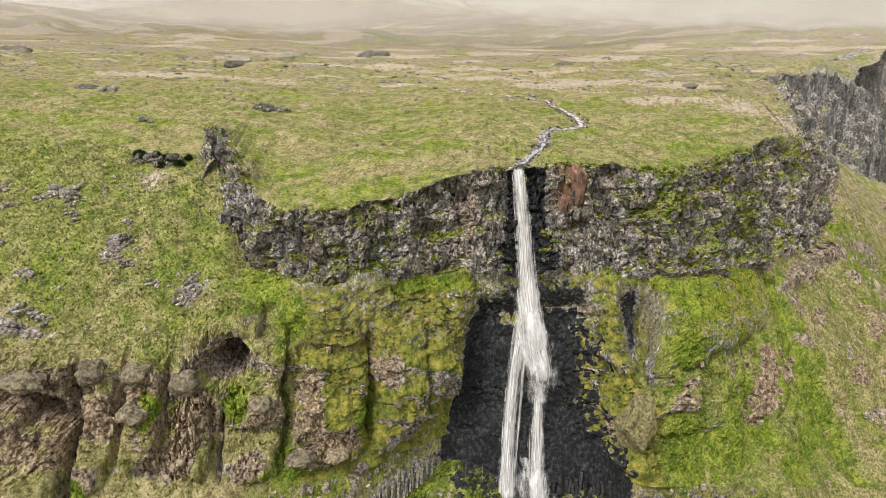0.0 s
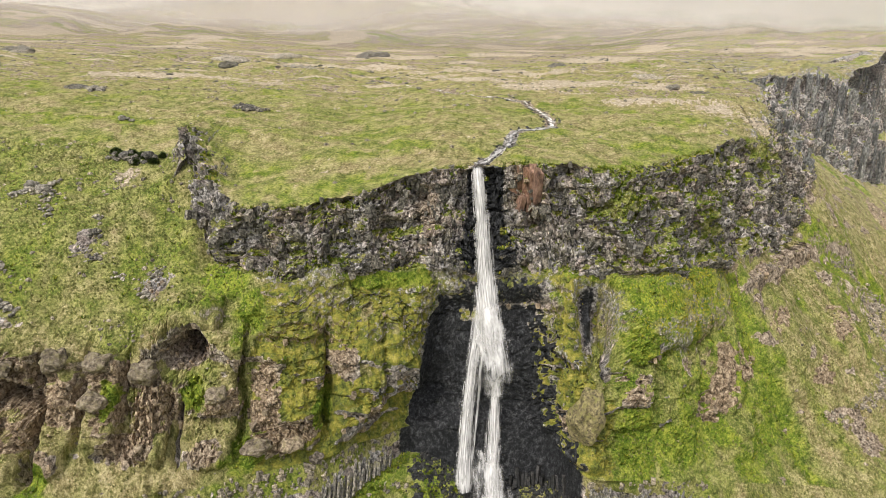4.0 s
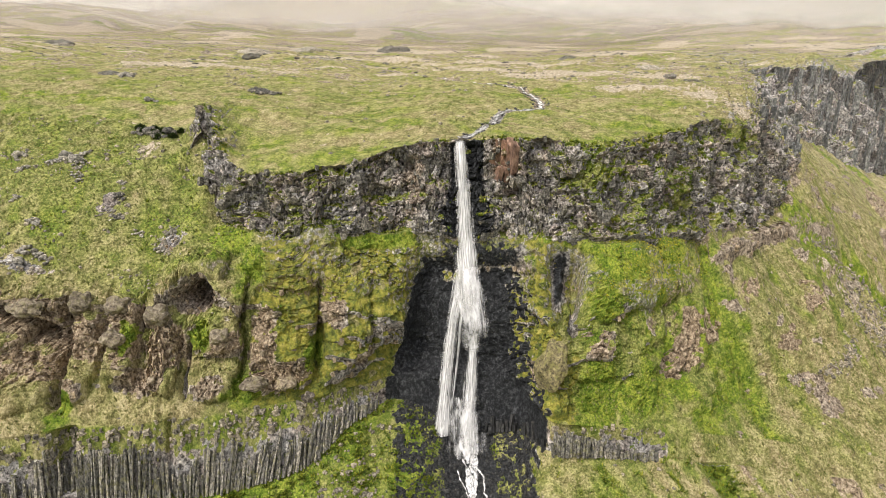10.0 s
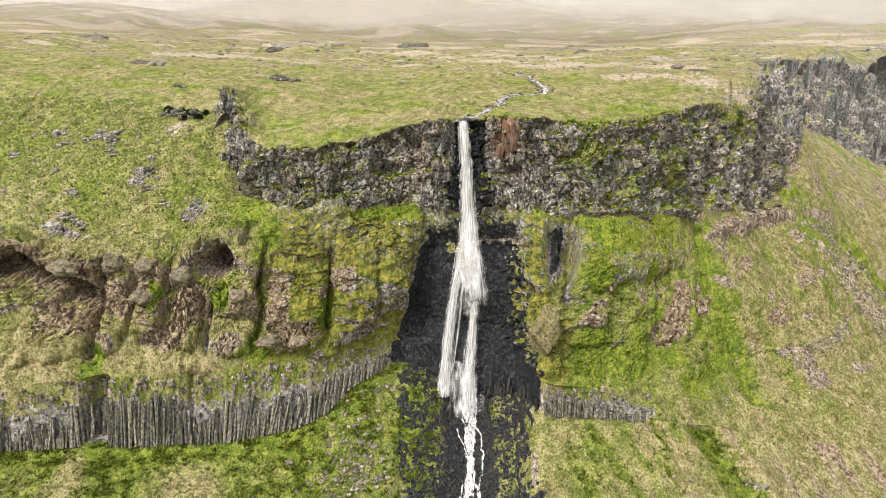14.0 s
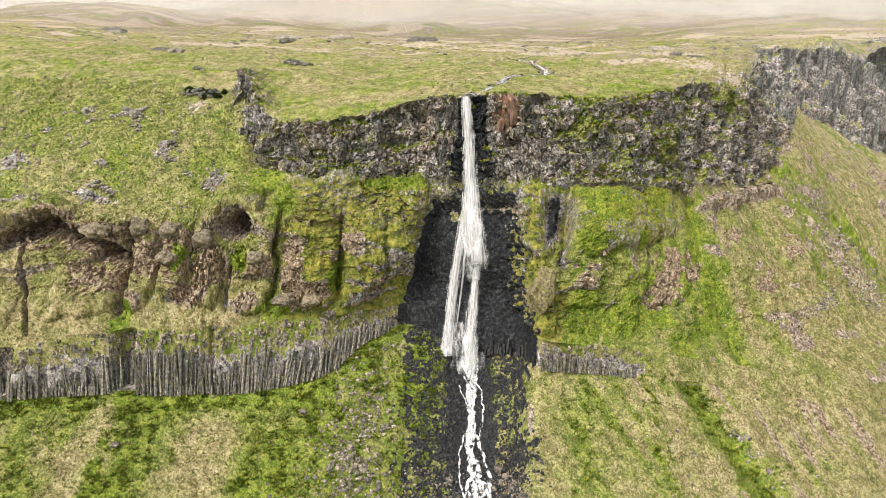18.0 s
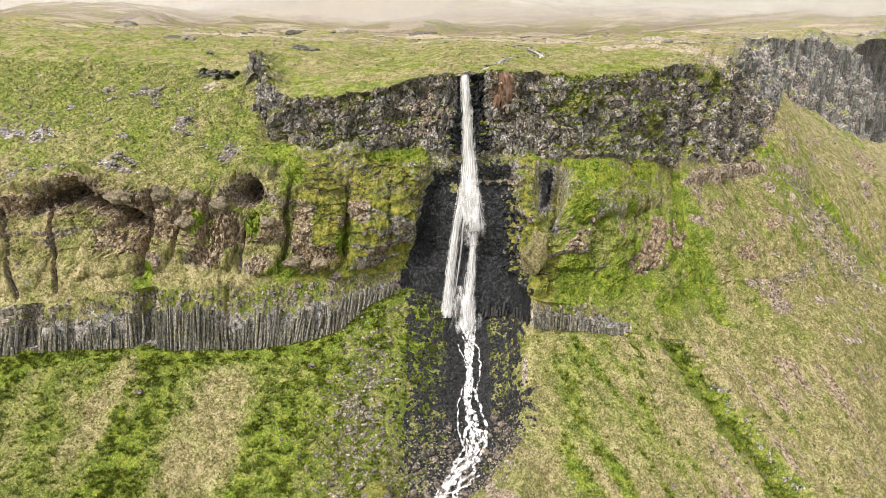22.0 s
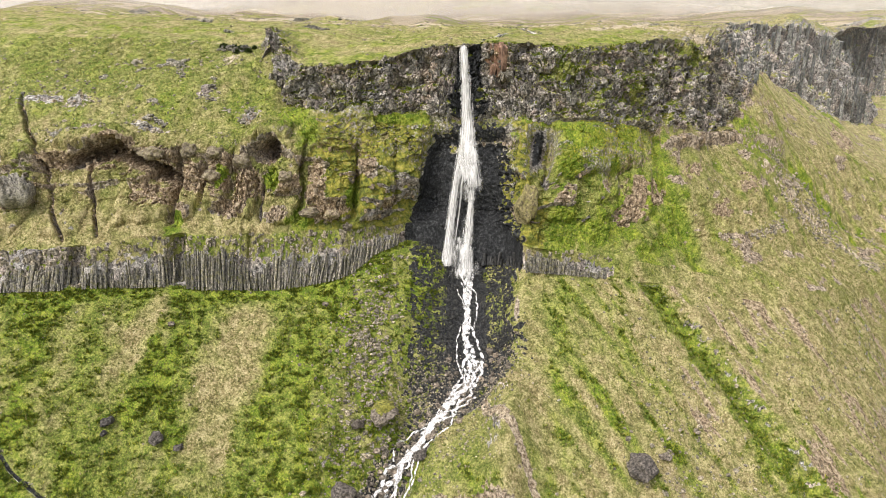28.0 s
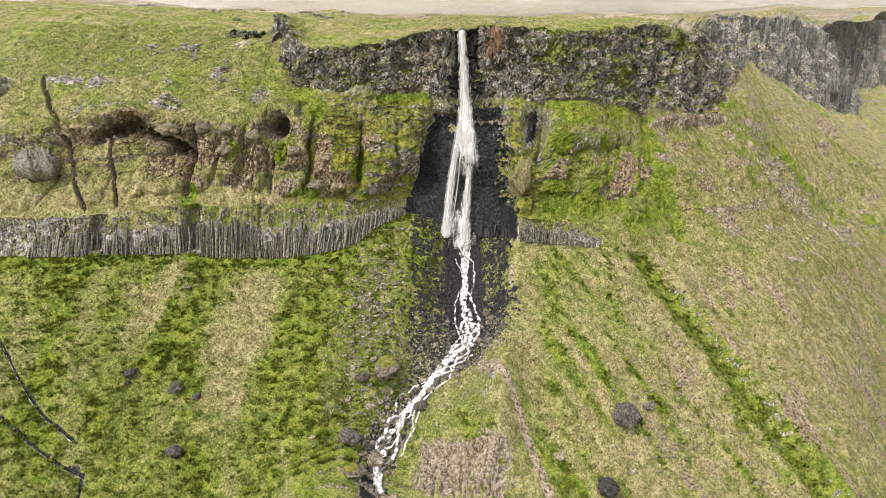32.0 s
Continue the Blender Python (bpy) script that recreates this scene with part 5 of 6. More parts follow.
# rocks on the upper grass slope and the plateau
for x, y, a, b, size, label in (
        (-106, 170, 7, 9, 4.5, "grey lichened rock in a pile on the grass slope"), (-103.5, 168.5, 7, 9, 3.2, "grey lichened rock in a pile on the grass slope"), (-108, 168, 7, 9, 3.0, "grey lichened rock in a pile on the grass slope"), (-101.5, 166, 7, 9, 2.2, "grey lichened rock in a pile on the grass slope"),
        (-99, 161, 7, 9, 2.0, "broken stone below the rock pile"), (-97, 158.5, 7, 9, 1.8, "broken stone below the rock pile"), (-110, 166, 7, 9, 2.4, "grey lichened rock in a pile on the grass slope"),
        (-84, 159, 7, 9, 1.8, "stones in a runnel of the slope"), (-82, 154, 6, 8, 2.2, "dark stones in a runnel of the slope"), (-79.5, 148, 6, 8, 2.0, "dark stones in a runnel of the slope"), (-63, 147, 6, 8, 2.6, "grey stones spilling down the slope"), (-65, 142, 6, 8, 2.2, "grey stones spilling down the slope"), (-101, 141, 6, 8, 2.8, "grey stones above the overhang"), (-72, 144, 6, 8, 1.8, "grey stone on the slope"), (-118, 163, 6, 9, 2.6, "grey stones on the slope"), (-125, 172, 7, 9, 3.0, "grey stones on the slope"), (-133, 158, 6, 9, 2.6, "grey stones on the slope"), (-112, 150, 6, 8, 2.4, "grey stones on the slope"),
        (-88, 187, 7, 9, 4.6, "dark crag in a hollow of the slope"), (-84, 187.5, 7, 9, 3.8, "dark crag in a hollow of the slope"), (-80.5, 186.5, 7, 9, 3.6, "dark crag in a hollow of the slope"), (-92, 189, 7, 9, 3.2, "dark crag in a hollow of the slope"),
        (-64, 238, 10, 11, 5.5, "dark outcrop on the grass plateau"), (-68, 240, 10, 11, 4.5, "dark outcrop on the grass plateau"), (-60, 237, 10, 11, 3.5, "dark outcrop on the grass plateau"),
        (-146, 267, 10, 11, 7.0, "grey outcrop on the western rise"), (-139, 266, 10, 11, 4.5, "grey outcrop on the western rise"), (-103, 218, 9, 11, 3.5, "stones at the head of the gully"),
        (-142, 462, 10, 12, 20, "broad rocky knoll on the far plateau"), (-128, 400, 10, 12, 11, "dark knoll on the far plateau"), (-122, 500, 10, 12, 16, "rocky knoll on the far plateau"), (-85, 409, 10, 12, 12, "low rocky knoll on the far plateau"), (-64, 610, 10, 12, 24, "low rocky knoll on the far plateau"),
        (125, 372, 10, 12, 12, "grey outcrop near the eastern rim"), (121, 316, 10, 12, 7, "grey outcrop near the eastern rim"), (126, 294, 10, 12, 7, "dark outcrop near the eastern rim"), (86, 462, 10, 12, 14, "rusty knoll on the far plateau"), (-294, 446, 10, 12, 18, "stony crest of the western rise"), (-280, 430, 10, 12, 12, "stony crest of the western rise"),
        (-139, 104.5, 4, 6, 15.0, "broad grey rock dome standing out of the slope"), (-178, 138, 5, 7, 12.0, "broken grey crag on the western slope"), (-129, 119.5, 5, 7, 4.0, "grey stone on the ledge"), (-97, 131, 6, 8, 4.0, "grey stones above the overhang"), (-93, 132, 6, 8, 2.6, "grey stones above the overhang")):
    if size > 6.5:
        mesh = CRAGS[(1 if "dark" in label else 0) + 2 * (int(abs(x) * 3) % 2)]
        steep = y < 145
        place_boulder(mesh, x, y, size * (1.25 if steep else 1.2), label, name="outcrop", a=a, b=b, squash=(1.15, 1.0, 1.15) if steep else (1.3, 1.0, 0.62), sink=0.55 if steep else 0.45)
        continue
    outcrop = tagged(new("outcrop"), label, "outcrop")
    at = Vector((x, y, height(x, y, a, b)))
    outcrop.location = at
    g = np.random.default_rng(int(abs(x * 7 + y)))
    for k in range(13):
        ang, rad = g.random() * 6.283, g.random() ** 0.6
        sx, sy = x + size * 0.95 * rad * math.cos(ang), y + size * 0.7 * rad * math.sin(ang)
        stone = new("stone", (BASALT_MESH if "dark" in label else PALE_MESH)[k % 7])
        stone.parent = outcrop
        s = size * (0.20 + 0.38 * g.random() ** 1.4 * (1.3 - rad))
        stone.matrix_basis = Matrix.Translation(Vector((sx, sy, height(sx, sy, a, b) + 0.08 * size + 0.25 * size * (1 - rad) * g.random())) - at) @ Euler((0.3 * g.normal(), 0.3 * g.normal(), 6.3 * g.random())).to_matrix().to_4x4() @ Matrix.Diagonal((s, s * 0.85, s * 0.8, 1))

# rounded rock heads on the brow of the buttresses
def face_y(x, z, reach=1.2):
    """How far the buttress face stands out at a place."""
    near = (np.abs(X[r2] - x) < reach) & (np.abs(Z[r2] - z) < reach)
    return float(Y[r2][near].min())


for x, z, size, wide, tall in ((-78.6, 41.6, 7.2, 0.85, 1.15), (-68.0, 41.2, 7.4, 1.0, 0.85), (-58.6, 38.4, 7.0, 0.95, 1.0), (-68.6, 33.5, 6.6, 1.1, 0.9), (-41.8, 33.0, 6.0, 1.0, 0.9), (-92.5, 41.5, 7.5, 1.5, 0.8), (-33, 20, 6.0, 1.2, 0.75), (-25, 19, 6.4, 1.4, 0.7)):
    place_boulder(BIG_MESH[3], x, face_y(x, z) + 0.10 * size, size, "pale rounded rock head on the brow of a buttress" if z > 36 else "brown rounded rock bulging from a buttress", name="rock_head", z=z - 0.28 * size * tall, squash=(wide, 0.9, tall), sink=0.0, group="rock heads on the brow")

# a pillar of mossy rock beside the fall
place_boulder(with_material(FINE_LUMPS[0], MOSSROCK, "rock_pillar"), 47.6, face_y(47.6, 18) + 1.0, 16, "mossy rounded rock pillar beside the waterfall", name="rock_pillar", z=15, squash=(0.60, 0.55, 1.35), sink=0.0)
place_boulder(BIG_MESH[2], -19.9, face_y(-19.9, 13.6) + 0.3, 3.6, "pinkish stone lying on the ledge", name="boulder", z=12.6, sink=0.0)


# ---- basalt columns of the lower band ----
def prism(seed):
    g = np.random.default_rng(seed)
    k = 5 + seed % 2
    ang = np.sort((np.arange(k) + 0.5 * g.random(k)) / k * 6.283)
    rad = 0.5 * (0.9 + 0.25 * g.random(k))
    vs, fs = [], []
    levels = (0.0, 0.36, 0.68, 1.0)
    for j, t in enumerate(levels):
        off = 0.05 * g.normal(size=2)
        for i in range(k):
            vs.append((rad[i] * math.cos(ang[i]) + off[0], rad[i] * math.sin(ang[i]) + off[1], t + (0.04 * g.normal() if j == 3 else 0)))
    for j in range(3):
        for i in range(k):
            fs.append((j * k + i, j * k + (i + 1) % k, (j + 1) * k + (i + 1) % k, (j + 1) * k + i))
    fs.append(tuple(3 * k + i for i in range(k)))
    return mesh_from("column", vs, fs, COLUMN)


PRISMS = [prism(i) for i in range(8)]
WET_PRISMS = [with_material(me, WETROCK, "wet_column") for me in PRISMS]


def columns(x0, x1, gap, rows_back, shared, tall=1.0):
    r = rows(3, 4)
    foot, crown = G[r.start], G[r.stop]
    x = x0
    k = int(abs(x0) * 7)
    while x < x1:
        i = int(np.argmin(np.abs(foot[:, 0] - x)))
        for back_row in range(rows_back):
            k += 1
            f, c = foot[i], crown[i]
            keep = 0.5 + 0.5 * float(fbm(np.array([x / 5.0]), np.array([back_row * 7.0]), np.array([0.5]), 2, 81)[0])
            up = Vector(c - f)
            full = up.length
            out = Vector((up.y * 0, -1, 0.15))
            broad = float(fbm(np.array([x / 16.0]), np.array([3.0]), np.array([0.5]), 2, 84)[0])
            share = (0.0 + 0.72 * keep + 0.45 * broad + 0.16 * rng.normal() if back_row == 0 else 0.30 + 0.42 * keep + 0.5 * broad + 0.07 * rng.normal()) * tall
            share = min(max(share, 0.12), (0.44 + 0.35 * keep) * max(tall, 1.0))
            lean_by = 0.22 * float(grain(np.array([x / 9.0]), np.array([0.3]), np.array([0.5]), 88)[0])
            wide = gap * (0.75 + 0.65 * rng.random())
            inset = 4.0 * math.exp(-((x + 77.0) / 2.8) ** 4) + 4.0 * math.exp(-((x + 108) / 2.6) ** 4)
            base = Vector(f) + out * ((1.2 if back_row == 0 else 0.3) + 0.9 * keep + 0.38 * rng.normal() - inset) + Vector((0.4 * (rng.random() - 0.5) + 0.5 * gap * back_row, 0, -0.8))
            rot = up.to_track_quat("Z", "Y").to_matrix().to_4x4()
            ob = new("column", shared[k % len(shared)])
            ob.parent = cliff_lower
            ob.matrix_world = Matrix.Translation(base) @ rot @ Euler((0.03 * rng.normal(), 0.045 * rng.normal() + lean_by, 6.28 * rng.random())).to_matrix().to_4x4() @ Matrix.Diagonal((wide, wide, full * share + 0.8, 1))
        x += gap * (0.8 + 0.4 * rng.random())


columns(-128, -104, 0.95, 2, PRISMS, 0.8)
columns(-103, -3, 0.70, 2, PRISMS)
columns(48.5, 78, 0.85, 2, PRISMS, 1.2)
columns(30, 46, 1.1, 1, WET_PRISMS, 0.9)


# ---- loose blocks on the upper cliff ----
def block(seed):
    g = np.random.default_rng(seed)
    vs = [((sx * (0.35 + 0.25 * g.random())), (sy * (0.35 + 0.2 * g.random())), (sz * (0.35 + 0.3 * g.random()))) for sx in (-1, 1) for sy in (-1, 1) for sz in (-1, 1)]
    return mesh_from("rock_block", vs, [(0, 1, 3, 2), (4, 6, 7, 5), (0, 4, 5, 1), (2, 3, 7, 6), (0, 2, 6, 4), (1, 5, 7, 3)], BASALT)


BLOCKS = [block(90 + i) for i in range(8)]
face_x, face_v = X[cliff_rows], V[cliff_rows]
on_face = rock[cliff_rows] * (N[cliff_rows][..., 2] < 0.6) * (face_x > -55) * (face_x < 150)
p, nn, _ = scatter(cliff_rows, on_face * (np.abs(face_x - 22) > 6), 300, 3)
for k in range(300):
    size = 0.9 + 1.6 * rng.random() ** 2
    ob = new("rock_block", BLOCKS[k % 8])
    ob.parent = cliff_upper
    yaw = math.atan2(nn[k][1], nn[k][0]) + 0.5 * rng.normal()
    ob.matrix_world = Matrix.Translation(p[k] + nn[k] * 0.1 * size) @ Euler((0.25 * rng.normal(), 0.25 * rng.normal(), yaw)).to_matrix().to_4x4() @ Matrix.Diagonal((size * 0.8, size, size * (0.9 + 0.8 * rng.random()), 1))

RED = stone_material("red_rock", (0.09, 0.05, 0.036), (0.25, 0.145, 0.10), (0.42, 0.27, 0.20), scale=0.9, stretch=(1, 1, 0.5))
RED_BLOCKS = [with_material(me, RED, "red_block") for me in BLOCKS]
for k, (rx, rz, rw, rh) in enumerate(((30.2, 73, 2.2, 6), (32.0, 75.5, 2.2, 8), (33.6, 74.5, 2.4, 9.5), (35.2, 76, 2.2, 7), (36.6, 75, 2.0, 9), (34.4, 69.5, 2.4, 5), (32.2, 70, 1.8, 4))):
    i = int(np.argmin((face_x - rx) ** 2 + (Z[cliff_rows] - rz) ** 2))
    q = G[cliff_rows].reshape(-1, 3)[i]
    ob = child("rock_block", RED_BLOCKS[k % 8], cliff_upper, "rusty red slab of rock")
    ob.matrix_world = Matrix.Translation((rx, q[1] + 0.3, rz)) @ Euler((0.15, 0.03 * k - 0.1, 0.1 * k)).to_matrix().to_4x4() @ Matrix.Diagonal((rw, 2.4, rh, 1))


def joined_blocks(name, p, nn, size, mat, seed):
    g = np.random.default_rng(seed)
    co = np.array([(sx, sy, sz) for sx in (-1, 1) for sy in (-1, 1) for sz in (-1, 1)], float) * 0.5
    tri = np.array([(0, 1, 3), (0, 3, 2), (4, 6, 7), (4, 7, 5), (0, 4, 5), (0, 5, 1), (2, 3, 7), (2, 7, 6), (0, 2, 6), (0, 6, 4), (1, 5, 7), (1, 7, 3)])
    n = len(p)
    loc = co[None] * (size[:, None] * (0.6 + 0.7 * g.random((n, 3))))[:, None] * (1 + 0.35 * (g.random((n, 8, 3)) - 0.5))
    loc[..., 2] *= 1.6
    ang = np.arctan2(nn[:, 1], nn[:, 0]) + 0.5 * g.normal(size=n)
    tip = 0.3 * g.normal(size=n)
    c, s, ct, st = (f(a)[:, None] for a in (ang, tip) for f in (np.cos, np.sin))
    y2, z2 = loc[..., 1] * ct - loc[..., 2] * st, loc[..., 1] * st + loc[..., 2] * ct
    rot = np.stack([loc[..., 0] * c - y2 * s, loc[..., 0] * s + y2 * c, z2], 2) + (p + nn * 0.08 * size[:, None])[:, None]
    return fast_mesh(name, rot.reshape(-1, 3), (tri[None] + (np.arange(n) * 8)[:, None, None]).reshape(-1, 3), mat)


p, nn, _ = scatter(cliff_rows, rock[cliff_rows] * (N[cliff_rows][..., 2] < 0.62) * (face_x > -75) * (face_x < 150) * (np.abs(face_x - 22) > 5), 1600, 4)
tagged(child("crag_rubble", joined_blocks("crag_rubble", p, nn, 0.4 + 1.1 * rng.random(1600) ** 2, BASALT_BITS, 5), cliff_upper), kind="stuff")
bx = X[r2]
p, nn, _ = scatter(r2, np.clip(rock[r2] - 0.4, 0, 1) * (wet_and_shade[r2] < 0.4) * (bx > -200) * (bx < 240) * np.where(bx > 60, 0.5, 1.0), 900, 6)
tagged(child("ledge_rubble", joined_blocks("ledge_rubble", p, nn, 0.3 + 0.8 * rng.random(900) ** 2, BROWN_BITS, 7), slope_middle), kind="stuff")

lx = X[r3]
p, nn, _ = scatter(r3, smooth(3.45, 3.8, V[r3]) * (lx > -200) * (lx < -1) + 0.8 * (lx < -102) * (lx > -200) + smooth(3.6, 3.9, V[r3]) * (lx > 48) * (lx < 80), 1300, 8)
tagged(child("band_rubble", joined_blocks("band_rubble", p, nn, 0.3 + 0.9 * rng.random(1300) ** 2, BOULDER_BITS, 9), cliff_lower), kind="stuff")


# ---- tall columns of the crag beyond the prow ----
CRAGROCK = stone_material("crag_rock", (0.03, 0.031, 0.032), (0.128, 0.13, 0.13), (0.33, 0.333, 0.33), scale=0.9, stretch=(1, 1, 0.6), lichen=0.12)
FAR_PRISMS = [with_material(me, CRAGROCK, "crag_column") for me in PRISMS]
foot_line, rim_line = G[BANDS[7]], G[BANDS[9]]
for tier in (0.04, 0.3, 0.56, 0.8):
    last = None
    for i in range(len(Q)):
        f, c = Vector(foot_line[i]), Vector(rim_line[i])
        if not (140 < c.x < 420) or (last is not None and (c - last).length < 2.2 + 4.2 * rng.random()):
            continue
        last = c
        if rng.random() < 0.45:
            continue
        wide = 1.5 + 1.6 * rng.random()
        at = f.lerp(c, tier + 0.12 * rng.random())
        tall = (c.z - f.z) * (0.08 + 0.2 * rng.random())
        top = min(at.z + tall, c.z + 0.6 * rng.random())
        low = max(at.z - 5, f.z - 3)
        ob = child("crag_column", FAR_PRISMS[(i + int(tier * 10)) % 8], cliff_upper)
        ob.matrix_world = Matrix.Translation((at.x + 0.8, at.y - 0.5, low)) @ Euler((0.04 * rng.normal() - 0.05, 0.04 * rng.normal(), 6.28 * rng.random())).to_matrix().to_4x4() @ Matrix.Diagonal((wide, wide, top - low, 1))

# ---- stones of the beck and scree ----
tx, ty = X[r5], Y[r5]
inbed = np.clip(bed, 0, 1) * (ty > 25)
p, nn, _ = scatter(r5, inbed * smooth(125, 90, ty) * (ty > 32) * np.exp(-(beck_d / 9) ** 2), 290, 11)
for k in range(290):
    size = (1.1 + 2.2 * rng.random() ** 1.6) * (1.0 if p[k][1] < 100 else 0.75)
    damp_here = p[k][1] > 104
    place_boulder((WET_MESH if damp_here else BOULDER_MESH)[k % 7], p[k][0], p[k][1], size, "wet black stone in the scree below the fall" if damp_here else "rounded brown stone lying in the beck's bed", name="beck_stone", group="stones in the beck", z=p[k][2], sink=0.45)
p, nn, _ = scatter(r5, inbed * smooth(60, 95, ty), 9000, 12)
tagged(new("scree", joined_lumps("scree", p, nn, 0.35 + 1.1 * rng.random(9000) ** 3, WET_BITS, 13)), "dark wet scree fanning out below the waterfall", "scree", kind="stuff")
p, nn, _ = scatter(r5, (inbed * 1.0 + 0.25 * np.exp(-((beck_d - 14) / 6) ** 2) * smooth(112, 95, ty)) * smooth(110, 85, ty) * (ty > 15), 4500, 14)
tagged(new("beck_gravel", joined_lumps("beck_gravel", p, nn, 0.35 + 0.9 * rng.random(4500) ** 2, BOULDER_BITS, 15)), "brown and grey cobbles along the beck", "stones", kind="stuff")
spread = 3.0 * np.exp(-(((tx + 8) / 9) ** 2 + ((ty - 96) / 20) ** 2)) + 0.9 * smooth(60, 100, tx) * smooth(0.0, 0.35, fbm(tx / 14, ty / 25, 0, 3, 91) + 0.2) * (ty > 10) * (tx < 260) + 0.06 * (np.abs(tx) < 170) * (ty > -20) + 1.2 * np.exp(-(((tx - 98) / 8) ** 2 + ((ty - 74) / 16) ** 2)) + 0.7 * smooth(118, 130, tx) * (tx < 190) * smooth(0.1, 0.4, fbm((tx + 0.6 * ty) / 8, ty / 18, 0, 3, 98))
p, nn, _ = scatter(r5, spread * (bed < 0.3), 5200, 16)
tagged(new("slope_stones", joined_lumps("slope_stones", p, nn, 0.3 + 1.2 * rng.random(5200) ** 3.5, BOULDER_BITS, 17)), "pale stones strewn over the grass slope", "stones", kind="stuff")
p, nn, _ = scatter(r5, (np.exp(-(((tx + 6) / 8) ** 2 + ((ty - 96) / 22) ** 2)) + 0.5 * np.exp(-(((tx - 4) / 7) ** 2 + ((ty - 72) / 14) ** 2)) + 0.15 * np.exp(-(((tx - 100) / 14) ** 2 + ((ty - 72) / 22) ** 2))) * (bed < 0.5), 900, 25)
tagged(new("strewn_stones", joined_lumps("strewn_stones", p, nn, 0.8 + 1.6 * rng.random(900) ** 2, BOULDER_BITS, 26)), "pale brown stones strewn beside the dark scree", "stones", kind="stuff")
p, nn, _ = scatter(r2, (np.exp(-(east_d / 1.8) ** 2) * (X[r2] > 160) + 0.5 * np.exp(-((tan_d - 4) / 4) ** 2) * (X[r2] > 165) + 1.2 * np.clip(pale_ledge, 0, 1)) * (X[r2] < 300), 1500, 27)
tagged(new("gully_stones", joined_lumps("gully_stones", p, nn, 0.6 + 1.6 * rng.random(1500) ** 2, BOULDER_BITS, 28)), "grey and brown stones lying in a gully of the steep slope", "stones", kind="stuff")
r7 = rows(6, 11)
sx, sy, sv = X[r7], Y[r7], V[r7]
stony = (sx < -60) * (sv < 9) * smooth(0.12, 0.4, fbm(sx / 14, sy / 9, 0, 3, 92)) + 0.5 * (sv > 9) * smooth(0.1, 0.5, fbm(sx / 25, sy / 12, 0, 3, 93)) * smooth(225, 300, sy) + 0.6 * (sv > 9) * (sv < 9.6) * smooth(90, 120, sx) + 0.02
for hx, hy, hw, hh in ((-102, 168, 5, 5), (-124, 172, 6, 2), (-133, 141, 7, 5), (-97, 129, 7, 2), (-62.5, 144, 4, 3), (-81, 152, 2.5, 6), (-152, 149, 10, 6), (-116, 122, 8, 3), (-72, 188, 5, 6)):
    stony = stony + 2.2 * np.exp(-((sx - hx) / hw) ** 2 - ((sy - hy) / hh) ** 2) * (sv < 9)
p, nn, _ = scatter(r7, stony * (sx > -260) * (sx < 230) * (sy < 460) * (N[r7][..., 2] > 0.6), 5000, 18)
tagged(new("upland_stones", joined_lumps("upland_stones", p, nn, 0.4 + 1.7 * rng.random(5000) ** 3, BOULDER_BITS, 19)), "grey stones scattered over the upper grassland", "stones", kind="stuff")

r9 = rows(10, 12)
fx, fy = X[r9], Y[r9]
p, nn, _ = scatter(r9, smooth(0.05, 0.4, fbm(fx / 40, fy / 14, 0, 3, 94)) * smooth(260, 330, fy) * smooth(900, 600, fy) * (np.abs(fx) < 450), 2600, 23)
tagged(new("knoll_stones", joined_lumps("knoll_stones", p, nn, 0.7 + 3.2 * rng.random(2600) ** 2, BASALT_BITS, 24, stretch=(1.3, 1.1, 0.6))), "grey rocks on the knolls of the far plateau", "stones", kind="stuff")


# ---- the beck above and below the fall ----
def draped(name, path, width, parent, label, a, b, seed, lift=0.2, mat=None):
    p = resample([(*q, 0) for q in path], 0.8)
    p[:, 2] = heights(p, a, b)
    z = p[:, 2].copy()
    for _ in range(3):
        z[1:-1] = (z[:-2] + 2 * z[1:-1] + z[2:]) / 4
    p[:, 2] = z + lift
    return ribbon(name, p, np.full(len(p), width) if np.isscalar(width) else np.interp(np.linspace(0, 1, len(p)), np.linspace(0, 1, len(width)), width), mat or FOAM, parent, label, bulge=0.1, across=5, seed=seed, ragged=0.5, normal=(0, -0.45, 0.9))


lower_beck = tagged(new("lower_beck"), "white braided beck tumbling over stones below the waterfall", "beck")
STRANDS = ((0, 2.4, 0, 1), (3.0, 1.3, 0.0, 0.45), (-3.4, 1.3, 0.0, 0.4), (5.0, 0.7, 0.05, 0.40), (-1.3, 1.2, 0.2, 0.7), (1.8, 1.9, 0.3, 1.0), (-4.0, 1.5, 0.40, 1.0), (3.4, 0.9, 0.33, 0.66), (-6.4, 0.8, 0.45, 0.85), (-8.4, 0.6, 0.5, 0.8),
           (0.9, 1.0, 0.0, 0.5), (-2.4, 0.9, 0.55, 1.0), (-4.6, 0.8, 0.02, 0.25), (2.2, 0.9, 0.0, 0.3), (-1.2, 1.0, 0.0, 0.3), (6.2, 0.5, 0.08, 0.3), (4.2, 0.7, 0.4, 0.75), (-5.2, 0.7, 0.42, 0.7), (0.4, 0.8, 0.35, 0.8))
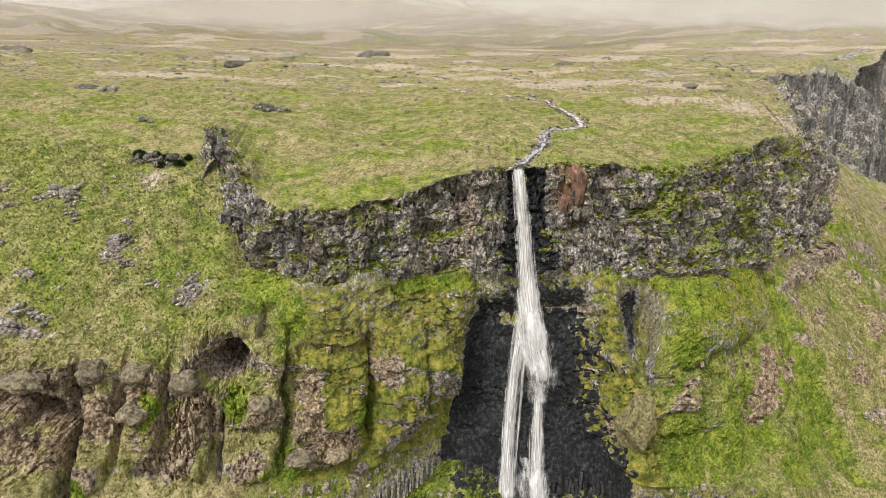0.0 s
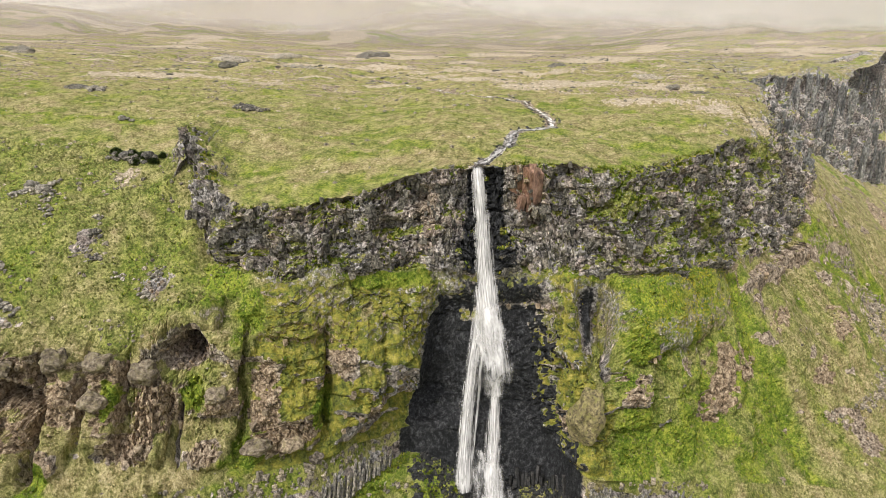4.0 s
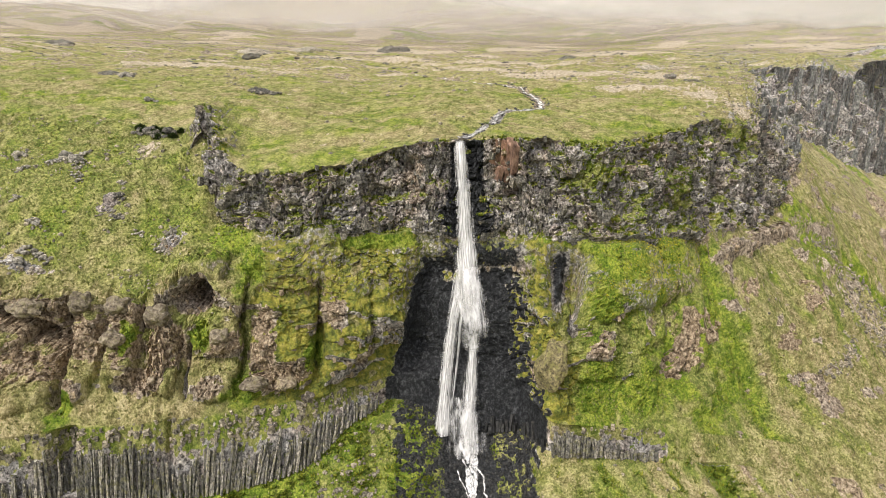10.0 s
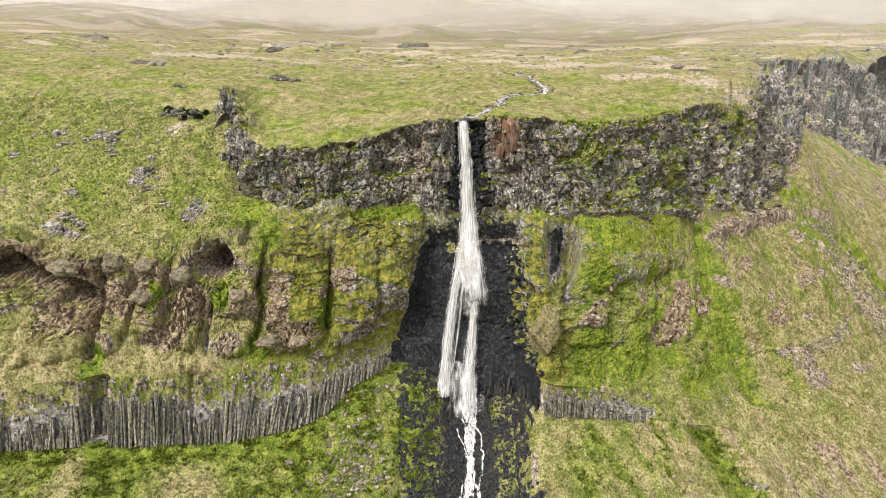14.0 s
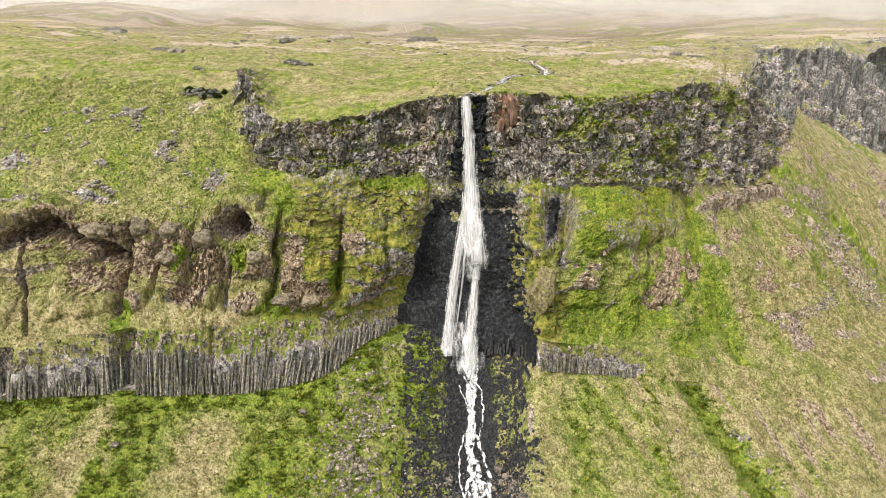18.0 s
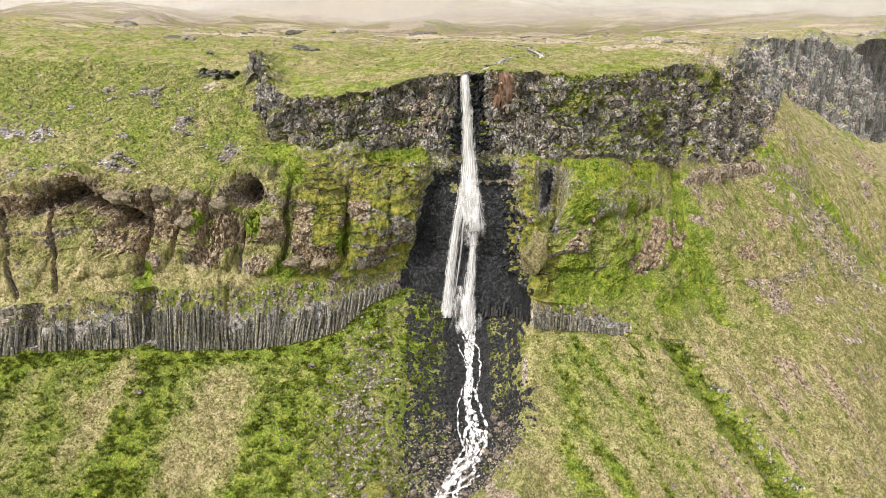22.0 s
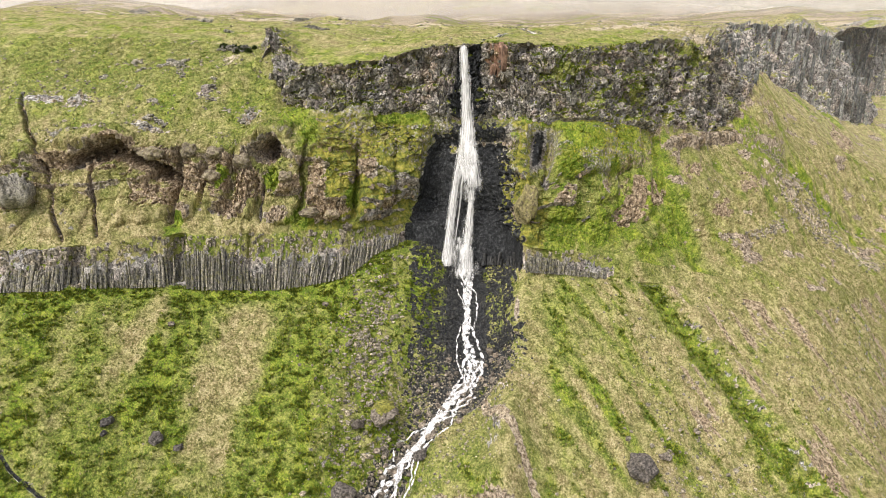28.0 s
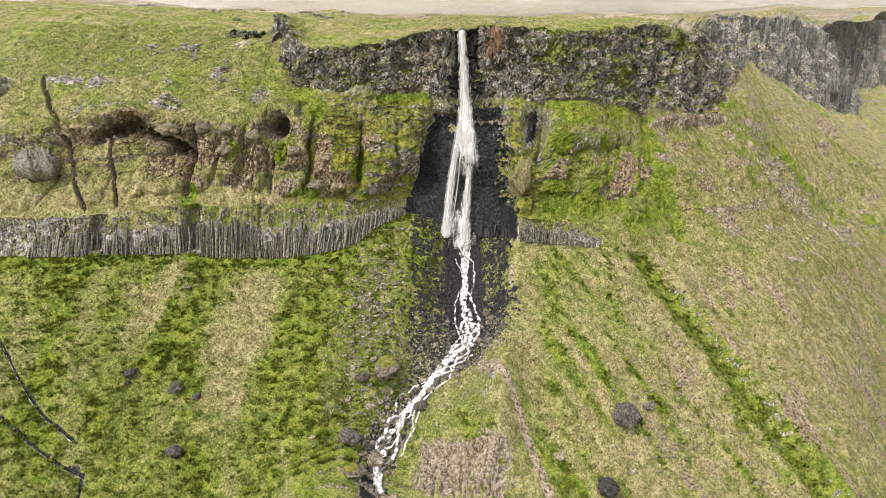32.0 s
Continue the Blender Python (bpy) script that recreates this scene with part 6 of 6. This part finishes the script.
for k, (off, w, s0, s1) in enumerate(STRANDS):
    base = resample([(*q, 0) for q in BECK[:-1]], 1.0)
    base = base[int(s0 * len(base)):int(s1 * len(base))]
    s = np.arange(len(base)) * 1.0
    d = np.gradient(base, axis=0)
    side = np.stack([d[:, 1], -d[:, 0]], 1) / np.linalg.norm(d[:, :2], axis=1, keepdims=True)
    shift_by = (off * (0.5 + 0.5 * np.sin(s / 6.0 + k)) + 2.2 * grain(s / 5.5, k * 3.1, 0.5, 95) + 0.9 * grain(s / 1.9, k * 5.1, 0.5, 96)) * np.interp(base[:, 1], (45, 70, 100, 136), (0.8, 1.0, 1.0, 0.7))
    pts = base[:, :2] + side * shift_by[:, None]
    draped("strand", [tuple(q) for q in pts], w * 1.35, lower_beck, "", 1, 3, 20 + k, 1.0)
CALM = water_material("shallow_water", 0.47, 0.70, 1.0, (0.9, 0.35, 0.0), 0.55)
upper_beck = tagged(new("upper_beck"), "pale shallow beck winding over the plateau to the lip", "beck")
draped("strand", UPPER_BECK[:6], [2.0, 2.2, 1.7, 1.9, 2.4], upper_beck, "", 9, 11, 40, 0.25, CALM)
draped("strand", [(19.5, 166), (21.5, 171), (24.5, 177.5), (27, 183)], [1.4, 0.9, 0.6], upper_beck, "", 9, 11, 45, 0.3)
draped("strand", UPPER_BECK[5:9], [5.0, 3.0, 1.8, 1.2], upper_beck, "white rapids", 9, 11, 41, 0.3)
draped("strand", UPPER_BECK[8:12], [1.2, 0.8, 1.4, 1.6], upper_beck, "", 9, 11, 42, 0.2)
for k, path in enumerate(RUNNELS):
    runnel = tagged(new("runnel"), "thin trickle in a dark groove of the grass slope", "runnel")
    draped("strand", path, 0.22, runnel, "", 1, 3, 44 + k, 0.05)
p, nn, _ = scatter(r6, np.exp(-((upper_d - 2.4) / 0.9) ** 2) * (Y[r6] < 275), 160, 21)
tagged(new("bank_stones", joined_lumps("bank_stones", p, nn, 0.5 + 1.2 * rng.random(160) ** 2, WET_BITS, 22)), "dark stones along the upper beck", "stones", kind="stuff")


# ---- grass tufts, herbs and flowers ----
def tufts(name, p, nn, size, mat, seed, blades, label, spread=0.5, tall=1.0):
    g = np.random.default_rng(seed)
    n = len(p)
    ang = g.random((n, blades)) * 6.283
    out = np.stack([np.cos(ang), np.sin(ang), 0 * ang], 2)
    wid = np.stack([-np.sin(ang), np.cos(ang), 0 * ang], 2)
    s = size[:, None, None]
    root = p[:, None] + out * s * 0.15 - np.array([0, 0, 0.04])
    tip = p[:, None] + out * s * spread * (0.6 + 0.8 * g.random((n, blades, 1))) + np.array([0, 0, 1.0]) * s * tall * (0.5 + 0.7 * g.random((n, blades, 1)))
    a, b = root + wid * s * 0.22, root - wid * s * 0.22
    v = np.stack([a, b, tip], 2).reshape(-1, 3)
    me = fast_mesh(name, v, np.arange(len(v)).reshape(-1, 3), mat)
    return tagged(new(name, me), label, "grass" if mat is TUFT else "plants", kind="stuff")


r8 = rows(2, 11)
gx, gy = X[r8], Y[r8]
grassy = (1 - np.clip(rock[r8] * 1.3, 0, 1)) * (N[r8][..., 2] > np.where((V[r8] > 3) & (V[r8] < 7), 0.5, 0.3)) * (gx > -190) * (gx < 260) * smooth(330, 220, gy) * (gy > 5) * np.where(V[r8] > 9, 0.10, 1.0)
p, nn, _ = scatter(r8, grassy, 80000, 31)
tufts("grass", p, nn, 0.35 + 0.45 * rng.random(80000), TUFT, 32, 4, "coarse grass tufts, green and straw-coloured")
leafy = np.clip(lush[r8] * (1 - dry[r8]) * np.where(V[r8] > 3.5, 0.08, 1.0) + 0.5 * (V[r8] > 7) * (V[r8] < 9) * (gx > -60), 0, 1) * (1 - np.clip(rock[r8], 0, 1)) * (gx > -150) * (gx < 150) * (gy < 200) * (V[r8] < 9)
leafy = leafy * smooth(-0.05, 0.2, fbm(gx / 3.0, gy / 3.0, Z[r8] / 3.0, 2, 57))
p, nn, _ = scatter(r8, leafy, 24000, 33)
tufts("herbs", p, nn, 0.5 + 0.7 * rng.random(24000), HERB, 34, 7, "dark green leafy herbs in lush patches", 0.8, 0.8)
flowery = np.exp(-(((gx - 80) / 16) ** 2 + ((Z[r8] - 42) / 8) ** 2)) * (V[r8] < 7.1) * (V[r8] > 5)
p, nn, _ = scatter(r8, flowery, 1500, 35)
tufts("flowers", p + np.array([0, 0, 0.2]), nn, 0.3 + 0.2 * rng.random(1500), BLOOM, 36, 4, "yellow flowers on the lush spur", 0.7, 0.7)

for bx2, by2, wide2 in ((-92.5, 190, 3.4), (-90, 188.5, 4.2), (-87.5, 190, 3.0), (-86.5, 187, 4.4), (-83.5, 188, 3.2), (-84.5, 185.2, 2.6), (-81, 186.5, 3.4), (-78.6, 184.6, 2.6), (-76.5, 187, 2.0)):
    g = np.random.default_rng(int(abs(bx2)))
    k = 260
    ang, rad = g.random(k) * 6.283, np.sqrt(g.random(k))
    q = np.stack([bx2 + wide2 * 0.6 * rad * np.cos(ang), by2 + wide2 * 0.4 * rad * np.sin(ang), height(bx2, by2, 7, 9) + 1.5 * (1 - rad ** 2) * g.random(k)], 1)
    ob = tufts("shrub", q, None, 0.5 + 0.4 * g.random(k), SHRUB, 37, 5, "low dark willow shrub in the slope's hollow", 0.9, 0.7)
    ob["category"] = "shrub"
    ob["kind"] = "thing"


# ---- low cloud and distance haze over the hills, as pale see-through sheets ----
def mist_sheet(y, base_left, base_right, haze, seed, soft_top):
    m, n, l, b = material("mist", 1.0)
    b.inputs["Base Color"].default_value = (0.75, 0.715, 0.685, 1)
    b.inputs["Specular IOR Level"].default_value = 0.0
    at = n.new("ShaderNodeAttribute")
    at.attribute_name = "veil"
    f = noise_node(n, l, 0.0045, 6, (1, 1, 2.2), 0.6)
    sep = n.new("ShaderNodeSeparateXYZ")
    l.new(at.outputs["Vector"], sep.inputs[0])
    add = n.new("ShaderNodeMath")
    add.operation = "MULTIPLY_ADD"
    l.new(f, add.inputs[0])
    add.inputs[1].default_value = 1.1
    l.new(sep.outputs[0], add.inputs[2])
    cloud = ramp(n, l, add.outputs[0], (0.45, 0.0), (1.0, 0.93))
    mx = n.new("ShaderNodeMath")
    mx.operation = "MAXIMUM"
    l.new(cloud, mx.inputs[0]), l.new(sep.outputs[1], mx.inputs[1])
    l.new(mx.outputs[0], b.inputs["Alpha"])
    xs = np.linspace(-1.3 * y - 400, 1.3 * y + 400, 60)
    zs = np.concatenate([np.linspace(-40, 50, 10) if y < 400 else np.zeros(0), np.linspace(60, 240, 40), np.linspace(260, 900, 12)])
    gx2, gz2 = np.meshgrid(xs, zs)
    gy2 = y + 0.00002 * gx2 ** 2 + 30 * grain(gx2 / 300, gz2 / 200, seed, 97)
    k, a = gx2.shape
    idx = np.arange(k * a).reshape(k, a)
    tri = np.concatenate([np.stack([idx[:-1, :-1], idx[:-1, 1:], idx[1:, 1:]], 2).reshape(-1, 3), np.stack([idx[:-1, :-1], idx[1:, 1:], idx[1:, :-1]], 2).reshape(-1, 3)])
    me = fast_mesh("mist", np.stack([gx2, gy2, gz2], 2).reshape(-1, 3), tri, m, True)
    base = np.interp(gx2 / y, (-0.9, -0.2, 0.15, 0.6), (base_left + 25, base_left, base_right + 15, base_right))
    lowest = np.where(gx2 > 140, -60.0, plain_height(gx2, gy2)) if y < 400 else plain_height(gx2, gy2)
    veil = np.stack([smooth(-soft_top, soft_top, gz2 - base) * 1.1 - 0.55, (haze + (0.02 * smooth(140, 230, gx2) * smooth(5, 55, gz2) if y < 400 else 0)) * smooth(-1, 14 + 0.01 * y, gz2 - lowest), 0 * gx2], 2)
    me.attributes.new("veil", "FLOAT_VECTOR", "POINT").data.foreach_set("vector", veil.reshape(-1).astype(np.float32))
    ob = tagged(new("backdrop_mist", me), "pale see-through sheet for low cloud and distance haze over the hills", "mist", kind="structure")
    ob.visible_shadow = False
    return ob


# sheets nearer than 860 hold no cloud, only haze that pales the land behind
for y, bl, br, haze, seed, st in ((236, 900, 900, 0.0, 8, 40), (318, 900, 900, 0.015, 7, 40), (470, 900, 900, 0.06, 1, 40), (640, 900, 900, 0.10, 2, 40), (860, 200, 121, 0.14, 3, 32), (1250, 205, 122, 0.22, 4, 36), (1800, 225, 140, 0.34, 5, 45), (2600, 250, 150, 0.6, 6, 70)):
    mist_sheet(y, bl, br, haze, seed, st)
